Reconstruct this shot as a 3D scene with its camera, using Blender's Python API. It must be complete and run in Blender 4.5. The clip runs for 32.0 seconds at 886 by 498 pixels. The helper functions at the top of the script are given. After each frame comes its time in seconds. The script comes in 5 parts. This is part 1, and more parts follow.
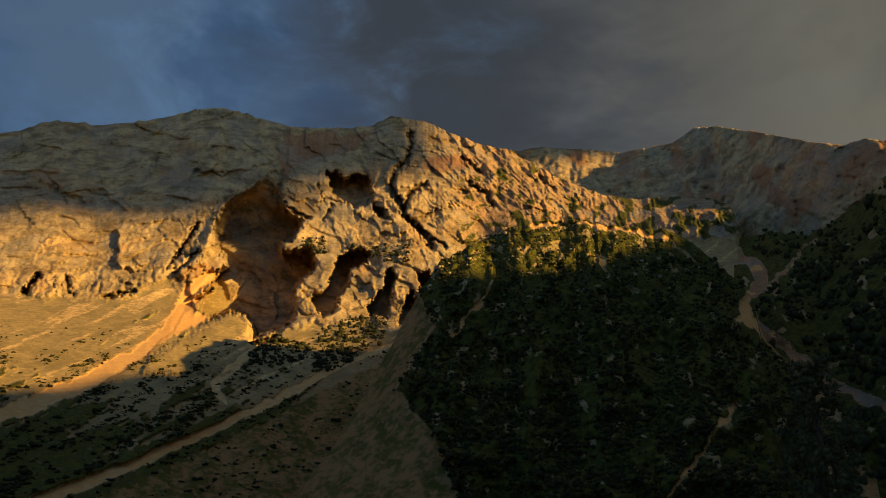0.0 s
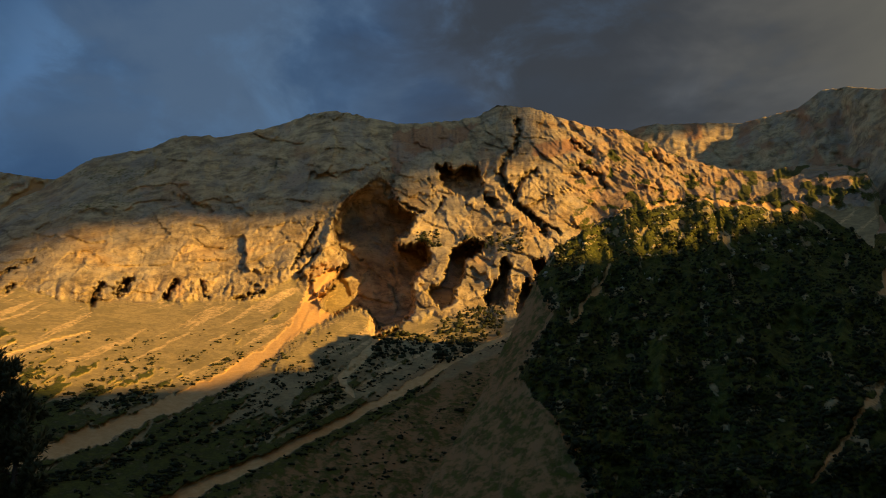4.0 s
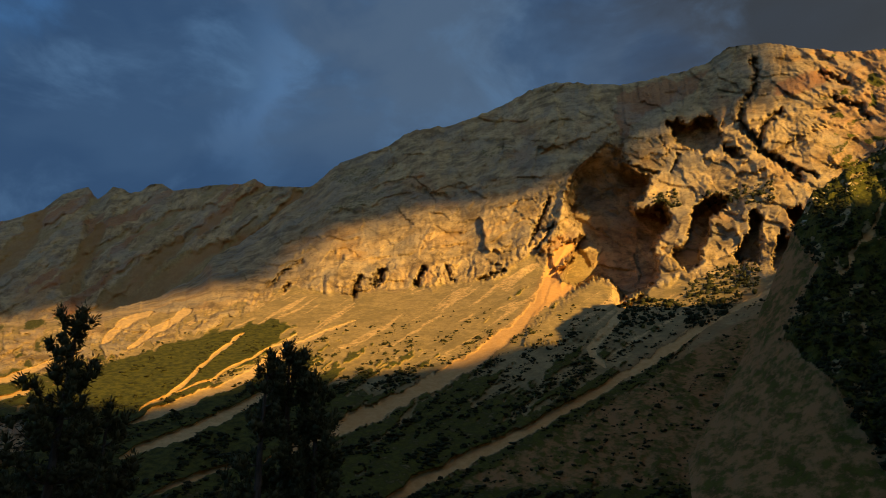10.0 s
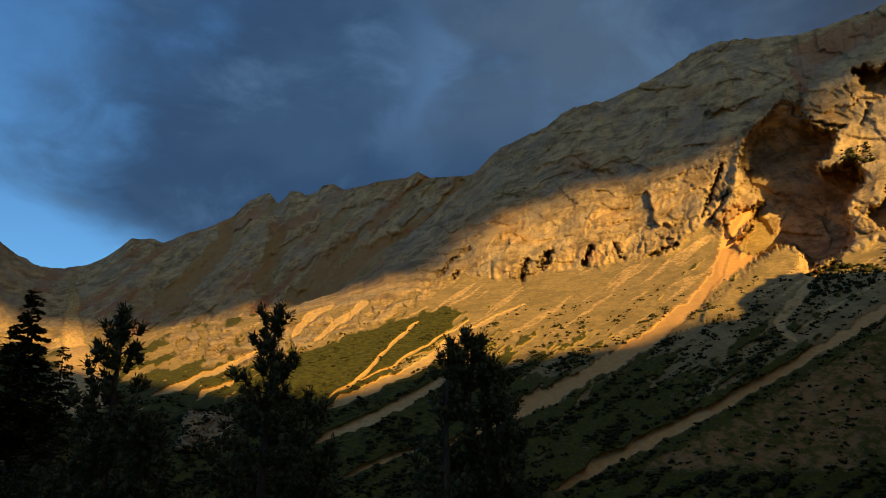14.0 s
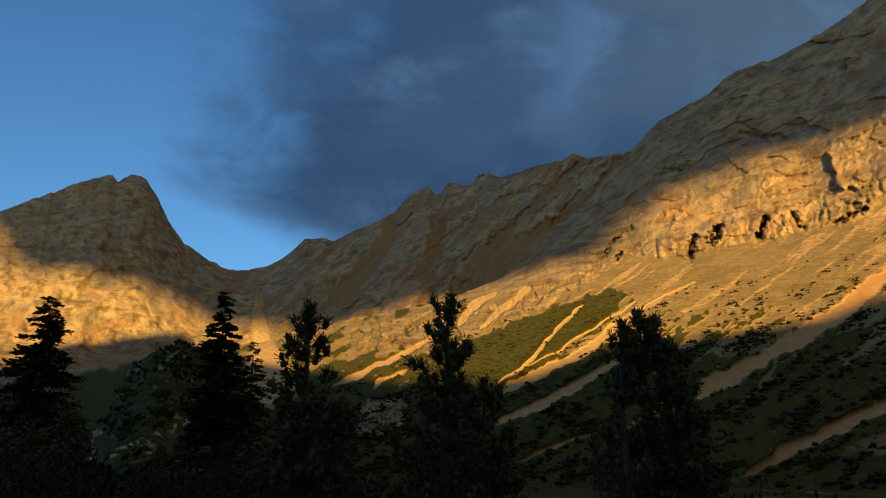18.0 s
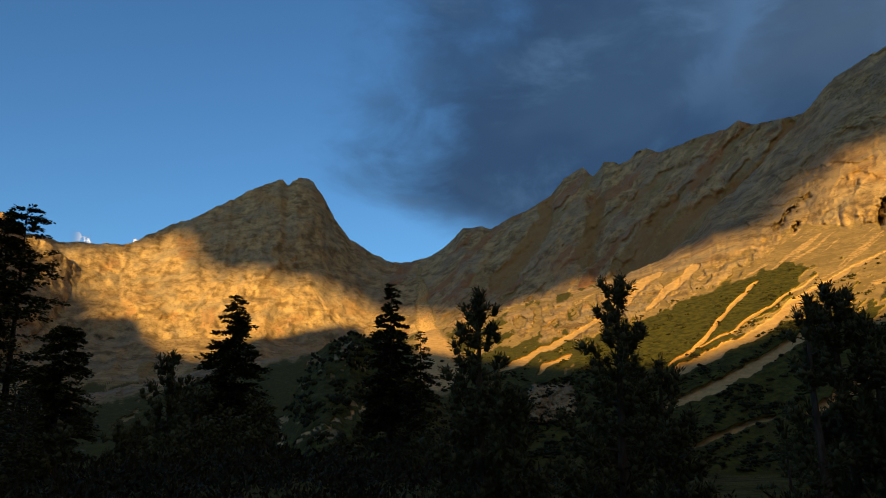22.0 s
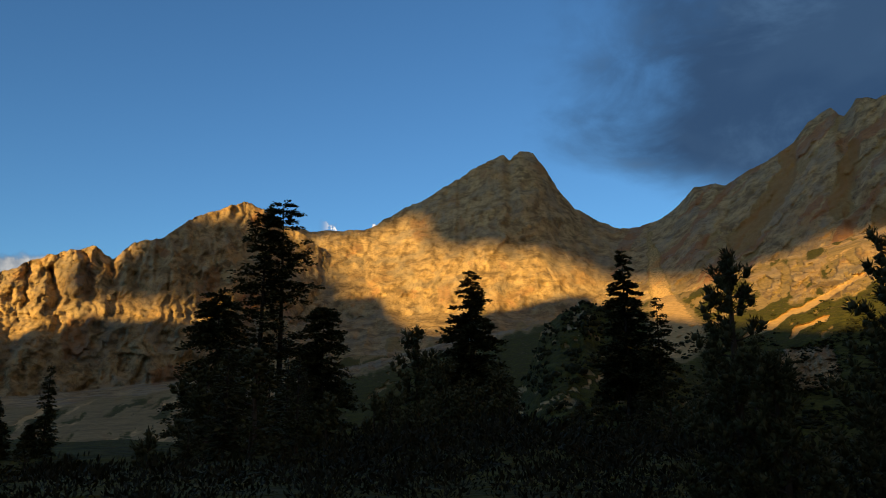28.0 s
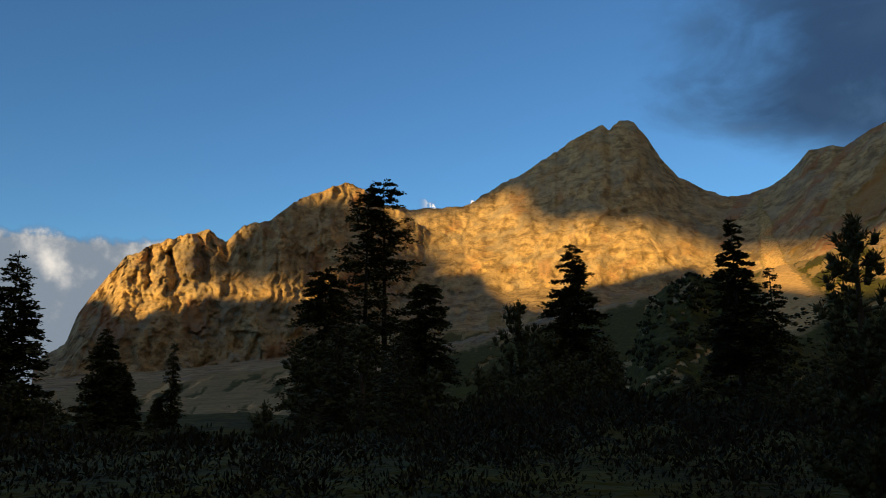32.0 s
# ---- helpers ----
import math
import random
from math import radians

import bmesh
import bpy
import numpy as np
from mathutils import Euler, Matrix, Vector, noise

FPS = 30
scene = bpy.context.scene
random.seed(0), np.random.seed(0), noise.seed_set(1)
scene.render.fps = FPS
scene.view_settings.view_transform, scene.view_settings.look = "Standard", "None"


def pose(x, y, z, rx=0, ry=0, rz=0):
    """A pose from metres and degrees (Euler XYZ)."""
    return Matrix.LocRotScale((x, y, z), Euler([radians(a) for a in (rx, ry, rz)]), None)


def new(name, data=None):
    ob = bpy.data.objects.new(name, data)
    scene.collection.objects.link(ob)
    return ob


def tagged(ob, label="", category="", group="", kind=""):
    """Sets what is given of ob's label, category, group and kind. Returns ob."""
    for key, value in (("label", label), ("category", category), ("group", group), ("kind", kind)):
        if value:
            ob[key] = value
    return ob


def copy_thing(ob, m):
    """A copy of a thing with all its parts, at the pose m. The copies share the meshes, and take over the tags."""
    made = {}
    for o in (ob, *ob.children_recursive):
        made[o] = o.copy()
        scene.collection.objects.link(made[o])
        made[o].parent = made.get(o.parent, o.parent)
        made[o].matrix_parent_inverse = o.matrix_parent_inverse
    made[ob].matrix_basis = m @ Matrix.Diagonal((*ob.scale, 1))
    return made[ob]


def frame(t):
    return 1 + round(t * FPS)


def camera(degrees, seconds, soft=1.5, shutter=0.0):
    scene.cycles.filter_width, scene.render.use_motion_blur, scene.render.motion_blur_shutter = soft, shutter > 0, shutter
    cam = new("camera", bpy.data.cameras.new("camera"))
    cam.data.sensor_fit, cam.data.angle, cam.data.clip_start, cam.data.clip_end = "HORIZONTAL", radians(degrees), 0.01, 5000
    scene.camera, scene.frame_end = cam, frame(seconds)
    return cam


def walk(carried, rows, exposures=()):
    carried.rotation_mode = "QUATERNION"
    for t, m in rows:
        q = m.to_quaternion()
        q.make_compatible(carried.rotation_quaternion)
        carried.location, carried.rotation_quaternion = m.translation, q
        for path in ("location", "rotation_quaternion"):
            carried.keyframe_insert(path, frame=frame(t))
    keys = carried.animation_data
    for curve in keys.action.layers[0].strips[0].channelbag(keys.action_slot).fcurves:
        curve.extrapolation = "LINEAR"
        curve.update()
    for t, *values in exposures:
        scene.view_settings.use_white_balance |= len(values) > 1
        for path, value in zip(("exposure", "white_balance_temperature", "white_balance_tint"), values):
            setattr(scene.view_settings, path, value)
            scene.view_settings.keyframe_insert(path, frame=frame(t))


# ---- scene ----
# The camera swings on a tripod head; its lens stands an arm's length ahead of the axis.
EYE, ARM = 1.7, 0.4
cam = camera(61.25, 32.0, 1.05)
PAN = [  # seconds, yaw, pitch
    (0.0, 0.00, 20.65),
    (1.0, 1.50, 20.53),
    (2.0, 3.73, 20.35),
    (3.0, 6.50, 20.12),
    (3.5, 7.86, 19.99),
    (5.5, 13.83, 19.37),
    (6.0, 15.46, 19.20),
    (7.0, 18.58, 18.85),
    (8.0, 21.87, 18.50),
    (9.0, 25.11, 18.14),
    (10.0, 28.19, 17.79),
    (11.0, 31.50, 17.46),
    (12.0, 34.90, 17.13),
    (13.0, 38.22, 16.83),
    (14.0, 41.38, 16.53),
    (14.5, 42.87, 16.39),
    (16.5, 49.09, 15.85),
    (17.0, 50.76, 15.73),
    (18.0, 54.05, 15.47),
    (19.0, 57.26, 15.22),
    (20.0, 60.33, 14.96),
    (21.0, 63.45, 14.69),
    (22.0, 66.51, 14.40),
    (23.0, 69.70, 14.10),
    (24.0, 72.74, 13.77),
    (25.0, 75.66, 13.41),
    (25.5, 77.08, 13.22),
    (27.5, 82.65, 12.39),
    (28.0, 84.16, 12.16),
    (29.0, 86.98, 11.70),
    (30.0, 89.22, 11.22),
    (31.0, 90.85, 10.75),
    (32.0, 91.89, 10.29),
]


def on_arm(yaw, pitch):
    a = radians(yaw)
    return pose(-ARM * math.sin(a), ARM * math.cos(a), EYE, 90 + pitch, 0, yaw)


walk(cam, [(t, on_arm(yaw, pitch)) for t, yaw, pitch in PAN])
scene.view_settings.exposure = 0.74

# ---- world and sun ----
SUN_AZ, SUN_EL = -120.0, 9.5  # degrees to the left of straight ahead at the start, degrees up


def rock_mix(nt, a, b, f):
    m = nt.nodes.new("ShaderNodeMix")
    m.data_type = "RGBA"
    for sock, v in ((m.inputs[0], f), (m.inputs[6], a), (m.inputs[7], b)):
        if isinstance(v, (int, float)):
            sock.default_value = v
        elif isinstance(v, tuple):
            sock.default_value = (*v, 1)
        else:
            nt.links.new(v, sock)
    return m.outputs[2]


def calc(nt, op, a, b=None, c=None, clamp=False):
    n = nt.nodes.new("ShaderNodeMath")
    n.operation, n.use_clamp = op, clamp
    for sock, v in zip(n.inputs, (a, b, c)):
        if v is None:
            continue
        if isinstance(v, (int, float)):
            sock.default_value = v
        else:
            nt.links.new(v, sock)
    return n.outputs[0]


def ramp(nt, v, lo, hi):
    n = nt.nodes.new("ShaderNodeMapRange")
    n.interpolation_type = "SMOOTHSTEP"
    nt.links.new(v, n.inputs[0])
    n.inputs[1].default_value, n.inputs[2].default_value = lo, hi
    return n.outputs[0]


def grain(nt, vec, scale, detail=4.0, rough=0.55, stretch=None, distortion=0.0):
    if stretch:
        m = nt.nodes.new("ShaderNodeMapping")
        m.inputs["Scale"].default_value = stretch
        nt.links.new(vec, m.inputs[0])
        vec = m.outputs[0]
    n = nt.nodes.new("ShaderNodeTexNoise")
    n.inputs["Scale"].default_value, n.inputs["Detail"].default_value = scale, detail
    n.inputs["Roughness"].default_value, n.inputs["Distortion"].default_value = rough, distortion
    nt.links.new(vec, n.inputs["Vector"])
    return n.outputs[0]


def sky():
    world = bpy.data.worlds.new("sky")
    scene.world = world
    world.use_nodes = True
    nt = world.node_tree
    nt.nodes.clear()
    air = nt.nodes.new("ShaderNodeTexSky")
    air.sky_type, air.sun_disc = "NISHITA", False
    air.sun_elevation, air.sun_rotation = radians(SUN_EL), radians(-SUN_AZ)
    air.altitude, air.air_density, air.dust_density, air.ozone_density = 2000, 1.2, 0.3, 2.5
    geo = nt.nodes.new("ShaderNodeTexCoord")
    split = nt.nodes.new("ShaderNodeSeparateXYZ")
    nt.links.new(geo.outputs["Generated"], split.inputs[0])
    x, y, z = split.outputs
    az = calc(nt, "MULTIPLY", calc(nt, "ARCTAN2", calc(nt, "MULTIPLY", x, -1.0), y), 57.29578)
    el = calc(nt, "MULTIPLY", calc(nt, "ARCSINE", z), 57.29578)
    # the cloud sheet covers the sky to the right of a slanting, torn edge
    big = grain(nt, geo.outputs["Generated"], 2.2, 5.0, 0.55, (1.0, 1.0, 1.6), 0.4)
    small = grain(nt, geo.outputs["Generated"], 6.0, 6.0, 0.6, (1.0, 1.0, 1.9), 0.4)
    edge = calc(nt, "MULTIPLY", calc(nt, "SUBTRACT", 74.0, az), 0.072)
    base = calc(nt, "MULTIPLY", calc(nt, "MAXIMUM", calc(nt, "SUBTRACT", 19.0, el), 0.0), calc(nt, "MULTIPLY", ramp(nt, az, 55.0, 66.0), -0.25))
    torn = calc(nt, "ADD", calc(nt, "MULTIPLY", calc(nt, "SUBTRACT", big, 0.5), 2.2), calc(nt, "MULTIPLY", calc(nt, "SUBTRACT", small, 0.5), 1.6))
    cover = ramp(nt, calc(nt, "ADD", calc(nt, "ADD", calc(nt, "MINIMUM", edge, 2.0), base), torn), -0.3, 0.9)
    # towards the sun the sky is open under the cloud's rim
    cover = calc(nt, "MULTIPLY", cover, calc(nt, "SUBTRACT", 1.0, calc(nt, "MULTIPLY", ramp(nt, az, -60.0, -85.0), ramp(nt, el, 50.0, 25.0))))
    # the sheet greys towards the part of the sky that it covers wholly
    grey = ramp(nt, az, 28.0, -24.0)
    tone = rock_mix(nt, (0.036, 0.078, 0.155), (0.094, 0.092, 0.083), grey)
    tone = rock_mix(nt, tone, (0.135, 0.128, 0.100), ramp(nt, az, -20.0, -36.0))
    tone = rock_mix(nt, tone, (0.036, 0.042, 0.050), calc(nt, "MULTIPLY", ramp(nt, big, 0.42, 0.62), calc(nt, "MULTIPLY", grey, 0.35)))
    az2 = calc(nt, "ADD", az, calc(nt, "ADD", calc(nt, "MULTIPLY", calc(nt, "SUBTRACT", big, 0.5), 50.0), calc(nt, "MULTIPLY", calc(nt, "SUBTRACT", small, 0.5), 22.0)))
    # billows, darker bellies with paler gaps between
    lump = grain(nt, geo.outputs["Generated"], 4.2, 5.0, 0.5, (1.0, 1.0, 1.5), 0.25)
    tone = rock_mix(nt, tone, (0.024, 0.058, 0.128), calc(nt, "MULTIPLY", ramp(nt, lump, 0.46, 0.60), calc(nt, "SUBTRACT", 0.6, calc(nt, "MULTIPLY", grey, 0.6))))
    tone = rock_mix(nt, tone, (0.075, 0.155, 0.29), calc(nt, "MULTIPLY", ramp(nt, lump, 0.43, 0.30), calc(nt, "SUBTRACT", 0.32, calc(nt, "MULTIPLY", grey, 0.3))))
    # a blue rift over the far end of the cliffs
    rift_a = calc(nt, "DIVIDE", calc(nt, "SUBTRACT", calc(nt, "ADD", az, calc(nt, "MULTIPLY", calc(nt, "SUBTRACT", small, 0.5), 14.0)), 43.5), 2.2)
    rift_e = calc(nt, "DIVIDE", calc(nt, "SUBTRACT", el, 29.0), 5.0)
    rift = calc(nt, "EXPONENT", calc(nt, "MULTIPLY", calc(nt, "ADD", calc(nt, "MULTIPLY", rift_a, rift_a), calc(nt, "MULTIPLY", rift_e, rift_e)), -1.0))
    tone = rock_mix(nt, tone, (0.085, 0.185, 0.36), calc(nt, "MULTIPLY", rift, 0.5))
    # a heavier patch over the cliffs, thinner to the left of it
    lofty = ramp(nt, el, 21.0, 30.0)
    tone = rock_mix(nt, tone, (0.032, 0.037, 0.044), calc(nt, "MULTIPLY", calc(nt, "MULTIPLY", ramp(nt, az2, 17.0, 2.0), ramp(nt, az2, -24.0, -6.0)), calc(nt, "MULTIPLY", lofty, 0.85)))
    tone = rock_mix(nt, tone, (0.080, 0.125, 0.190), calc(nt, "MULTIPLY", calc(nt, "MULTIPLY", ramp(nt, az2, 12.0, 24.0), ramp(nt, az2, 48.0, 32.0)), calc(nt, "MULTIPLY", lofty, 0.7)))
    # warm cloud added out of view to the west, lending the shade warm fill
    tone = rock_mix(nt, tone, (0.14, 0.104, 0.064), ramp(nt, az, -36.0, -70.0))
    thick = rock_mix(nt, tone, (0.085, 0.17, 0.30), calc(nt, "MULTIPLY", ramp(nt, small, 0.50, 0.80), calc(nt, "SUBTRACT", 0.6, calc(nt, "MULTIPLY", grey, 0.55))))
    # fair-weather heaps far off, low behind the rock wall and the saddle
    heap = grain(nt, geo.outputs["Generated"], 11.0, 6.0, 0.55)
    rim = calc(nt, "ADD", calc(nt, "MULTIPLY", calc(nt, "SUBTRACT", heap, 0.5), 5.0), calc(nt, "SUBTRACT", 10.7, el))
    far_heap = calc(nt, "MULTIPLY", ramp(nt, rim, 0.0, 0.7), ramp(nt, az, 107.0, 110.0))
    rim2 = calc(nt, "ADD", calc(nt, "MULTIPLY", calc(nt, "SUBTRACT", grain(nt, geo.outputs["Generated"], 26.0, 5.0, 0.55), 0.6), 7.0), calc(nt, "SUBTRACT", 14.3, el))
    far_heap = calc(nt, "MAXIMUM", far_heap, calc(nt, "MULTIPLY", ramp(nt, rim2, 0.0, 0.3), calc(nt, "MULTIPLY", ramp(nt, az, 88.0, 90.0), ramp(nt, az, 94.0, 92.5))))
    lit = rock_mix(nt, (0.20, 0.24, 0.29), (0.80, 0.74, 0.66), ramp(nt, calc(nt, "ADD", heap, calc(nt, "MULTIPLY", calc(nt, "SUBTRACT", el, 9.0), 0.05)), 0.42, 0.66))
    lit = rock_mix(nt, lit, (1.15, 1.05, 0.95), calc(nt, "MULTIPLY", ramp(nt, rim2, 0.0, 0.3), ramp(nt, az, 97.0, 94.0)))
    bg = nt.nodes.new("ShaderNodeBackground")
    bg.inputs[1].default_value = 0.0755
    tint = nt.nodes.new("ShaderNodeMix")
    tint.data_type, tint.blend_type = "RGBA", "MULTIPLY"
    tint.inputs[0].default_value = 1.0
    tint.inputs[7].default_value = (0.63, 0.96, 1.20, 1)
    nt.links.new(air.outputs[0], tint.inputs[6])
    nt.links.new(tint.outputs[2], bg.inputs[0])
    cl = nt.nodes.new("ShaderNodeBackground")
    cl.inputs[1].default_value = 0.70
    nt.links.new(rock_mix(nt, thick, lit, far_heap), cl.inputs[0])
    mix = nt.nodes.new("ShaderNodeMixShader")
    nt.links.new(calc(nt, "MAXIMUM", cover, far_heap), mix.inputs[0])
    nt.links.new(bg.outputs[0], mix.inputs[1])
    nt.links.new(cl.outputs[0], mix.inputs[2])
    out = nt.nodes.new("ShaderNodeOutputWorld")
    nt.links.new(mix.outputs[0], out.inputs[0])


sky()
sun = new("sun", bpy.data.lights.new("sun", "SUN"))
sun.data.energy, sun.data.angle, sun.data.color = 4.5, radians(0.6), (1.0, 0.615, 0.17)
sun.matrix_world = pose(0, 0, 300, 90 - SUN_EL, 0, SUN_AZ - 180)


# ---- materials ----
def stuff(name, rough=0.9):
    m = bpy.data.materials.new(name)
    m.use_nodes = True
    nt = m.node_tree
    b = nt.nodes["Principled BSDF"]
    b.inputs["Roughness"].default_value = rough
    b.inputs["Specular IOR Level"].default_value = 0.15
    return m, nt, b


def relief(nt, b, height, strength, distance):
    n = nt.nodes.new("ShaderNodeBump")
    n.inputs["Strength"].default_value, n.inputs["Distance"].default_value = strength, distance
    nt.links.new(height, n.inputs["Height"])
    nt.links.new(n.outputs[0], b.inputs["Normal"])


def mountain_material(name, pale, dark, rust):
    """Bare limestone with strata, rust bands, scree and turf, laid out by the mesh's cover masks."""
    m, nt, b = stuff(name)
    pos = nt.nodes.new("ShaderNodeTexCoord").outputs["Object"]
    cov = nt.nodes.new("ShaderNodeAttribute")
    cov.attribute_name = "cover"
    split = nt.nodes.new("ShaderNodeSeparateColor")
    nt.links.new(cov.outputs["Color"], split.inputs[0])
    turf, gravel, red = split.outputs
    run = cov.outputs["Alpha"]
    coarse = grain(nt, pos, 0.006, 5.0, 0.6)
    mid = grain(nt, pos, 0.03, 6.0, 0.65)
    fine = grain(nt, pos, 0.16, 5.0, 0.7)
    beds = grain(nt, pos, 0.012, 6.0, 0.65, (0.8, 0.8, 1.8), 2.6)
    seam = grain(nt, pos, 0.02, 4.0, 0.6, (1.0, 1.0, 1.3), 2.0)
    rock = rock_mix(nt, dark, pale, ramp(nt, calc(nt, "ADD", calc(nt, "MULTIPLY", mid, 0.6), calc(nt, "MULTIPLY", beds, 0.4)), 0.38, 0.60))
    rock = rock_mix(nt, rock, rust, calc(nt, "MULTIPLY", ramp(nt, coarse, 0.52, 0.70), 0.55))
    rock = rock_mix(nt, rock, (0.36, 0.165, 0.075), calc(nt, "MULTIPLY", ramp(nt, calc(nt, "ADD", red, calc(nt, "MULTIPLY", calc(nt, "SUBTRACT", mid, 0.5), 0.9)), 0.3, 0.75), 0.75))
    rock = rock_mix(nt, rock, (0.33, 0.285, 0.21), calc(nt, "MULTIPLY", ramp(nt, grain(nt, pos, 0.014, 4.0, 0.6, (1.0, 1.0, 0.6)), 0.48, 0.62), 0.5))
    crack = calc(nt, "MULTIPLY", ramp(nt, calc(nt, "ABSOLUTE", calc(nt, "SUBTRACT", seam, 0.5)), 0.035, 0.0), ramp(nt, fine, 0.42, 0.6))
    rock = rock_mix(nt, rock, (0.07, 0.055, 0.04), calc(nt, "MULTIPLY", crack, 0.55))
    stone = rock_mix(nt, (0.285, 0.205, 0.088), (0.43, 0.308, 0.130), ramp(nt, fine, 0.35, 0.65))
    stone = rock_mix(nt, stone, (0.21, 0.16, 0.066), calc(nt, "MULTIPLY", ramp(nt, mid, 0.45, 0.6), 0.6))
    stone = rock_mix(nt, stone, (0.35, 0.180, 0.066), calc(nt, "MULTIPLY", red, 0.85))
    loose = rock_mix(nt, (0.54, 0.34, 0.13), (0.74, 0.50, 0.22), ramp(nt, fine, 0.3, 0.7))
    loose = rock_mix(nt, loose, (0.66, 0.31, 0.085), calc(nt, "MULTIPLY", red, 0.75))
    stone = rock_mix(nt, stone, loose, ramp(nt, calc(nt, "ADD", run, calc(nt, "MULTIPLY", calc(nt, "SUBTRACT", fine, 0.5), 0.7)), 0.35, 0.65))
    c = rock_mix(nt, rock, stone, ramp(nt, calc(nt, "ADD", gravel, calc(nt, "MULTIPLY", calc(nt, "SUBTRACT", mid, 0.5), 0.5)), 0.35, 0.6))
    grass = rock_mix(nt, (0.038, 0.041, 0.007), (0.108, 0.104, 0.015), ramp(nt, fine, 0.35, 0.65))
    c = rock_mix(nt, c, grass, ramp(nt, calc(nt, "ADD", turf, calc(nt, "MULTIPLY", calc(nt, "SUBTRACT", fine, 0.5), 0.8)), 0.38, 0.58))
    nt.links.new(c, b.inputs["Base Color"])
    h = calc(nt, "ADD", calc(nt, "MULTIPLY", mid, calc(nt, "SUBTRACT", 1.0, calc(nt, "MULTIPLY", gravel, 0.8))), calc(nt, "MULTIPLY", fine, calc(nt, "SUBTRACT", 0.45, calc(nt, "MULTIPLY", gravel, 0.3))))
    relief(nt, b, h, 0.9, 6.0)
    return m


LIMESTONE = mountain_material("limestone", (0.57, 0.405, 0.200), (0.215, 0.148, 0.074), (0.46, 0.26, 0.10))


def leaf_material(name, a, b_):
    m, nt, b = stuff(name, 0.75)
    info = nt.nodes.new("ShaderNodeNewGeometry")
    pos = nt.nodes.new("ShaderNodeTexCoord").outputs["Object"]
    c = rock_mix(nt, a, b_, info.outputs["Random Per Island"])
    c = rock_mix(nt, c, a, ramp(nt, grain(nt, pos, 1.5), 0.4, 0.7))
    nt.links.new(c, b.inputs["Base Color"])
    return m


PINE = leaf_material("pine_needles", (0.080, 0.078, 0.034), (0.120, 0.112, 0.046))
SPRUCE = leaf_material("spruce_needles", (0.080, 0.078, 0.034), (0.120, 0.112, 0.046))
SCRUB = leaf_material("scrub", (0.025, 0.026, 0.009), (0.047, 0.047, 0.014))


def bark_material():
    m, nt, b = stuff("bark", 0.95)
    pos = nt.nodes.new("ShaderNodeTexCoord").outputs["Object"]
    g = grain(nt, pos, 6.0, 6.0, 0.65, (1.0, 1.0, 0.25))
    nt.links.new(rock_mix(nt, (0.05, 0.036, 0.026), (0.15, 0.11, 0.08), ramp(nt, g, 0.35, 0.65)), b.inputs["Base Color"])
    relief(nt, b, g, 0.7, 0.03)
    return m


DWARF = leaf_material("dwarf_pine_needles", (0.022, 0.022, 0.010), (0.036, 0.034, 0.014))
BARK = bark_material()


# ---- noise and shaping ----
def lattice(ix, iy, seed):
    h = (ix.astype(np.int64) * 374761393 + iy.astype(np.int64) * 668265263 + seed * 144665) & 0x7FFFFFFF
    h = ((h ^ (h >> 13)) * 1274126177) & 0x7FFFFFFF
    return ((h ^ (h >> 16)) & 0xFFFF) / 65535.0 * 2 * np.pi


def gnoise(x, y, seed=0):
    """Gradient noise, about -0.7 to 0.7."""
    ix, iy = np.floor(x), np.floor(y)
    fx, fy = x - ix, y - iy
    u, v = fx * fx * fx * (fx * (fx * 6 - 15) + 10), fy * fy * fy * (fy * (fy * 6 - 15) + 10)

    def corner(dx, dy):
        a = lattice(ix + dx, iy + dy, seed)
        return np.cos(a) * (fx - dx) + np.sin(a) * (fy - dy)

    low = corner(0, 0) * (1 - u) + corner(1, 0) * u
    high = corner(0, 1) * (1 - u) + corner(1, 1) * u
    return low * (1 - v) + high * v


def fbm(x, y, octaves=5, seed=0, gain=0.5):
    total, amp = 0, 1.0
    for k in range(octaves):
        total = total + amp * gnoise(x * 2 ** k + 17.3 * k, y * 2 ** k - 9.1 * k, seed + k)
        amp *= gain
    return total


def ridged(x, y, octaves=5, seed=0, gain=0.55):
    total, amp = 0, 1.0
    for k in range(octaves):
        total = total + amp * (0.5 - np.abs(gnoise(x * 2 ** k + 5.7 * k, y * 2 ** k + 3.1 * k, seed + k)) * 2)
        amp *= gain
    return total


def facets(x, y, seed=0):
    """Broken rock: each cell is a flat face with its own tilt and height, about -1 to 1."""
    ix, iy = np.floor(x), np.floor(y)
    best, value = np.full(x.shape, 9.0), np.zeros(x.shape)
    for dx in (-1, 0, 1):
        for dy in (-1, 0, 1):
            a = lattice(ix + dx, iy + dy, seed)
            b = lattice(ix + dx, iy + dy, seed + 50)
            u, v = x - ix - dx - a / 6.2832, y - iy - dy - b / 6.2832
            d = u * u + v * v
            near = d < best
            turn = a * 7 + b * 3
            best = np.where(near, d, best)
            value = np.where(near, np.cos(turn) * u + np.sin(turn) * v + (a - b) * 0.09, value)
    return value


def smooth(x, lo, hi):
    t = np.clip((x - lo) / (hi - lo), 0, 1)
    return t * t * (3 - 2 * t)


def along(points, x):
    p = sorted(points)
    return np.interp(x, [a for a, _ in p], [b for _, b in p])


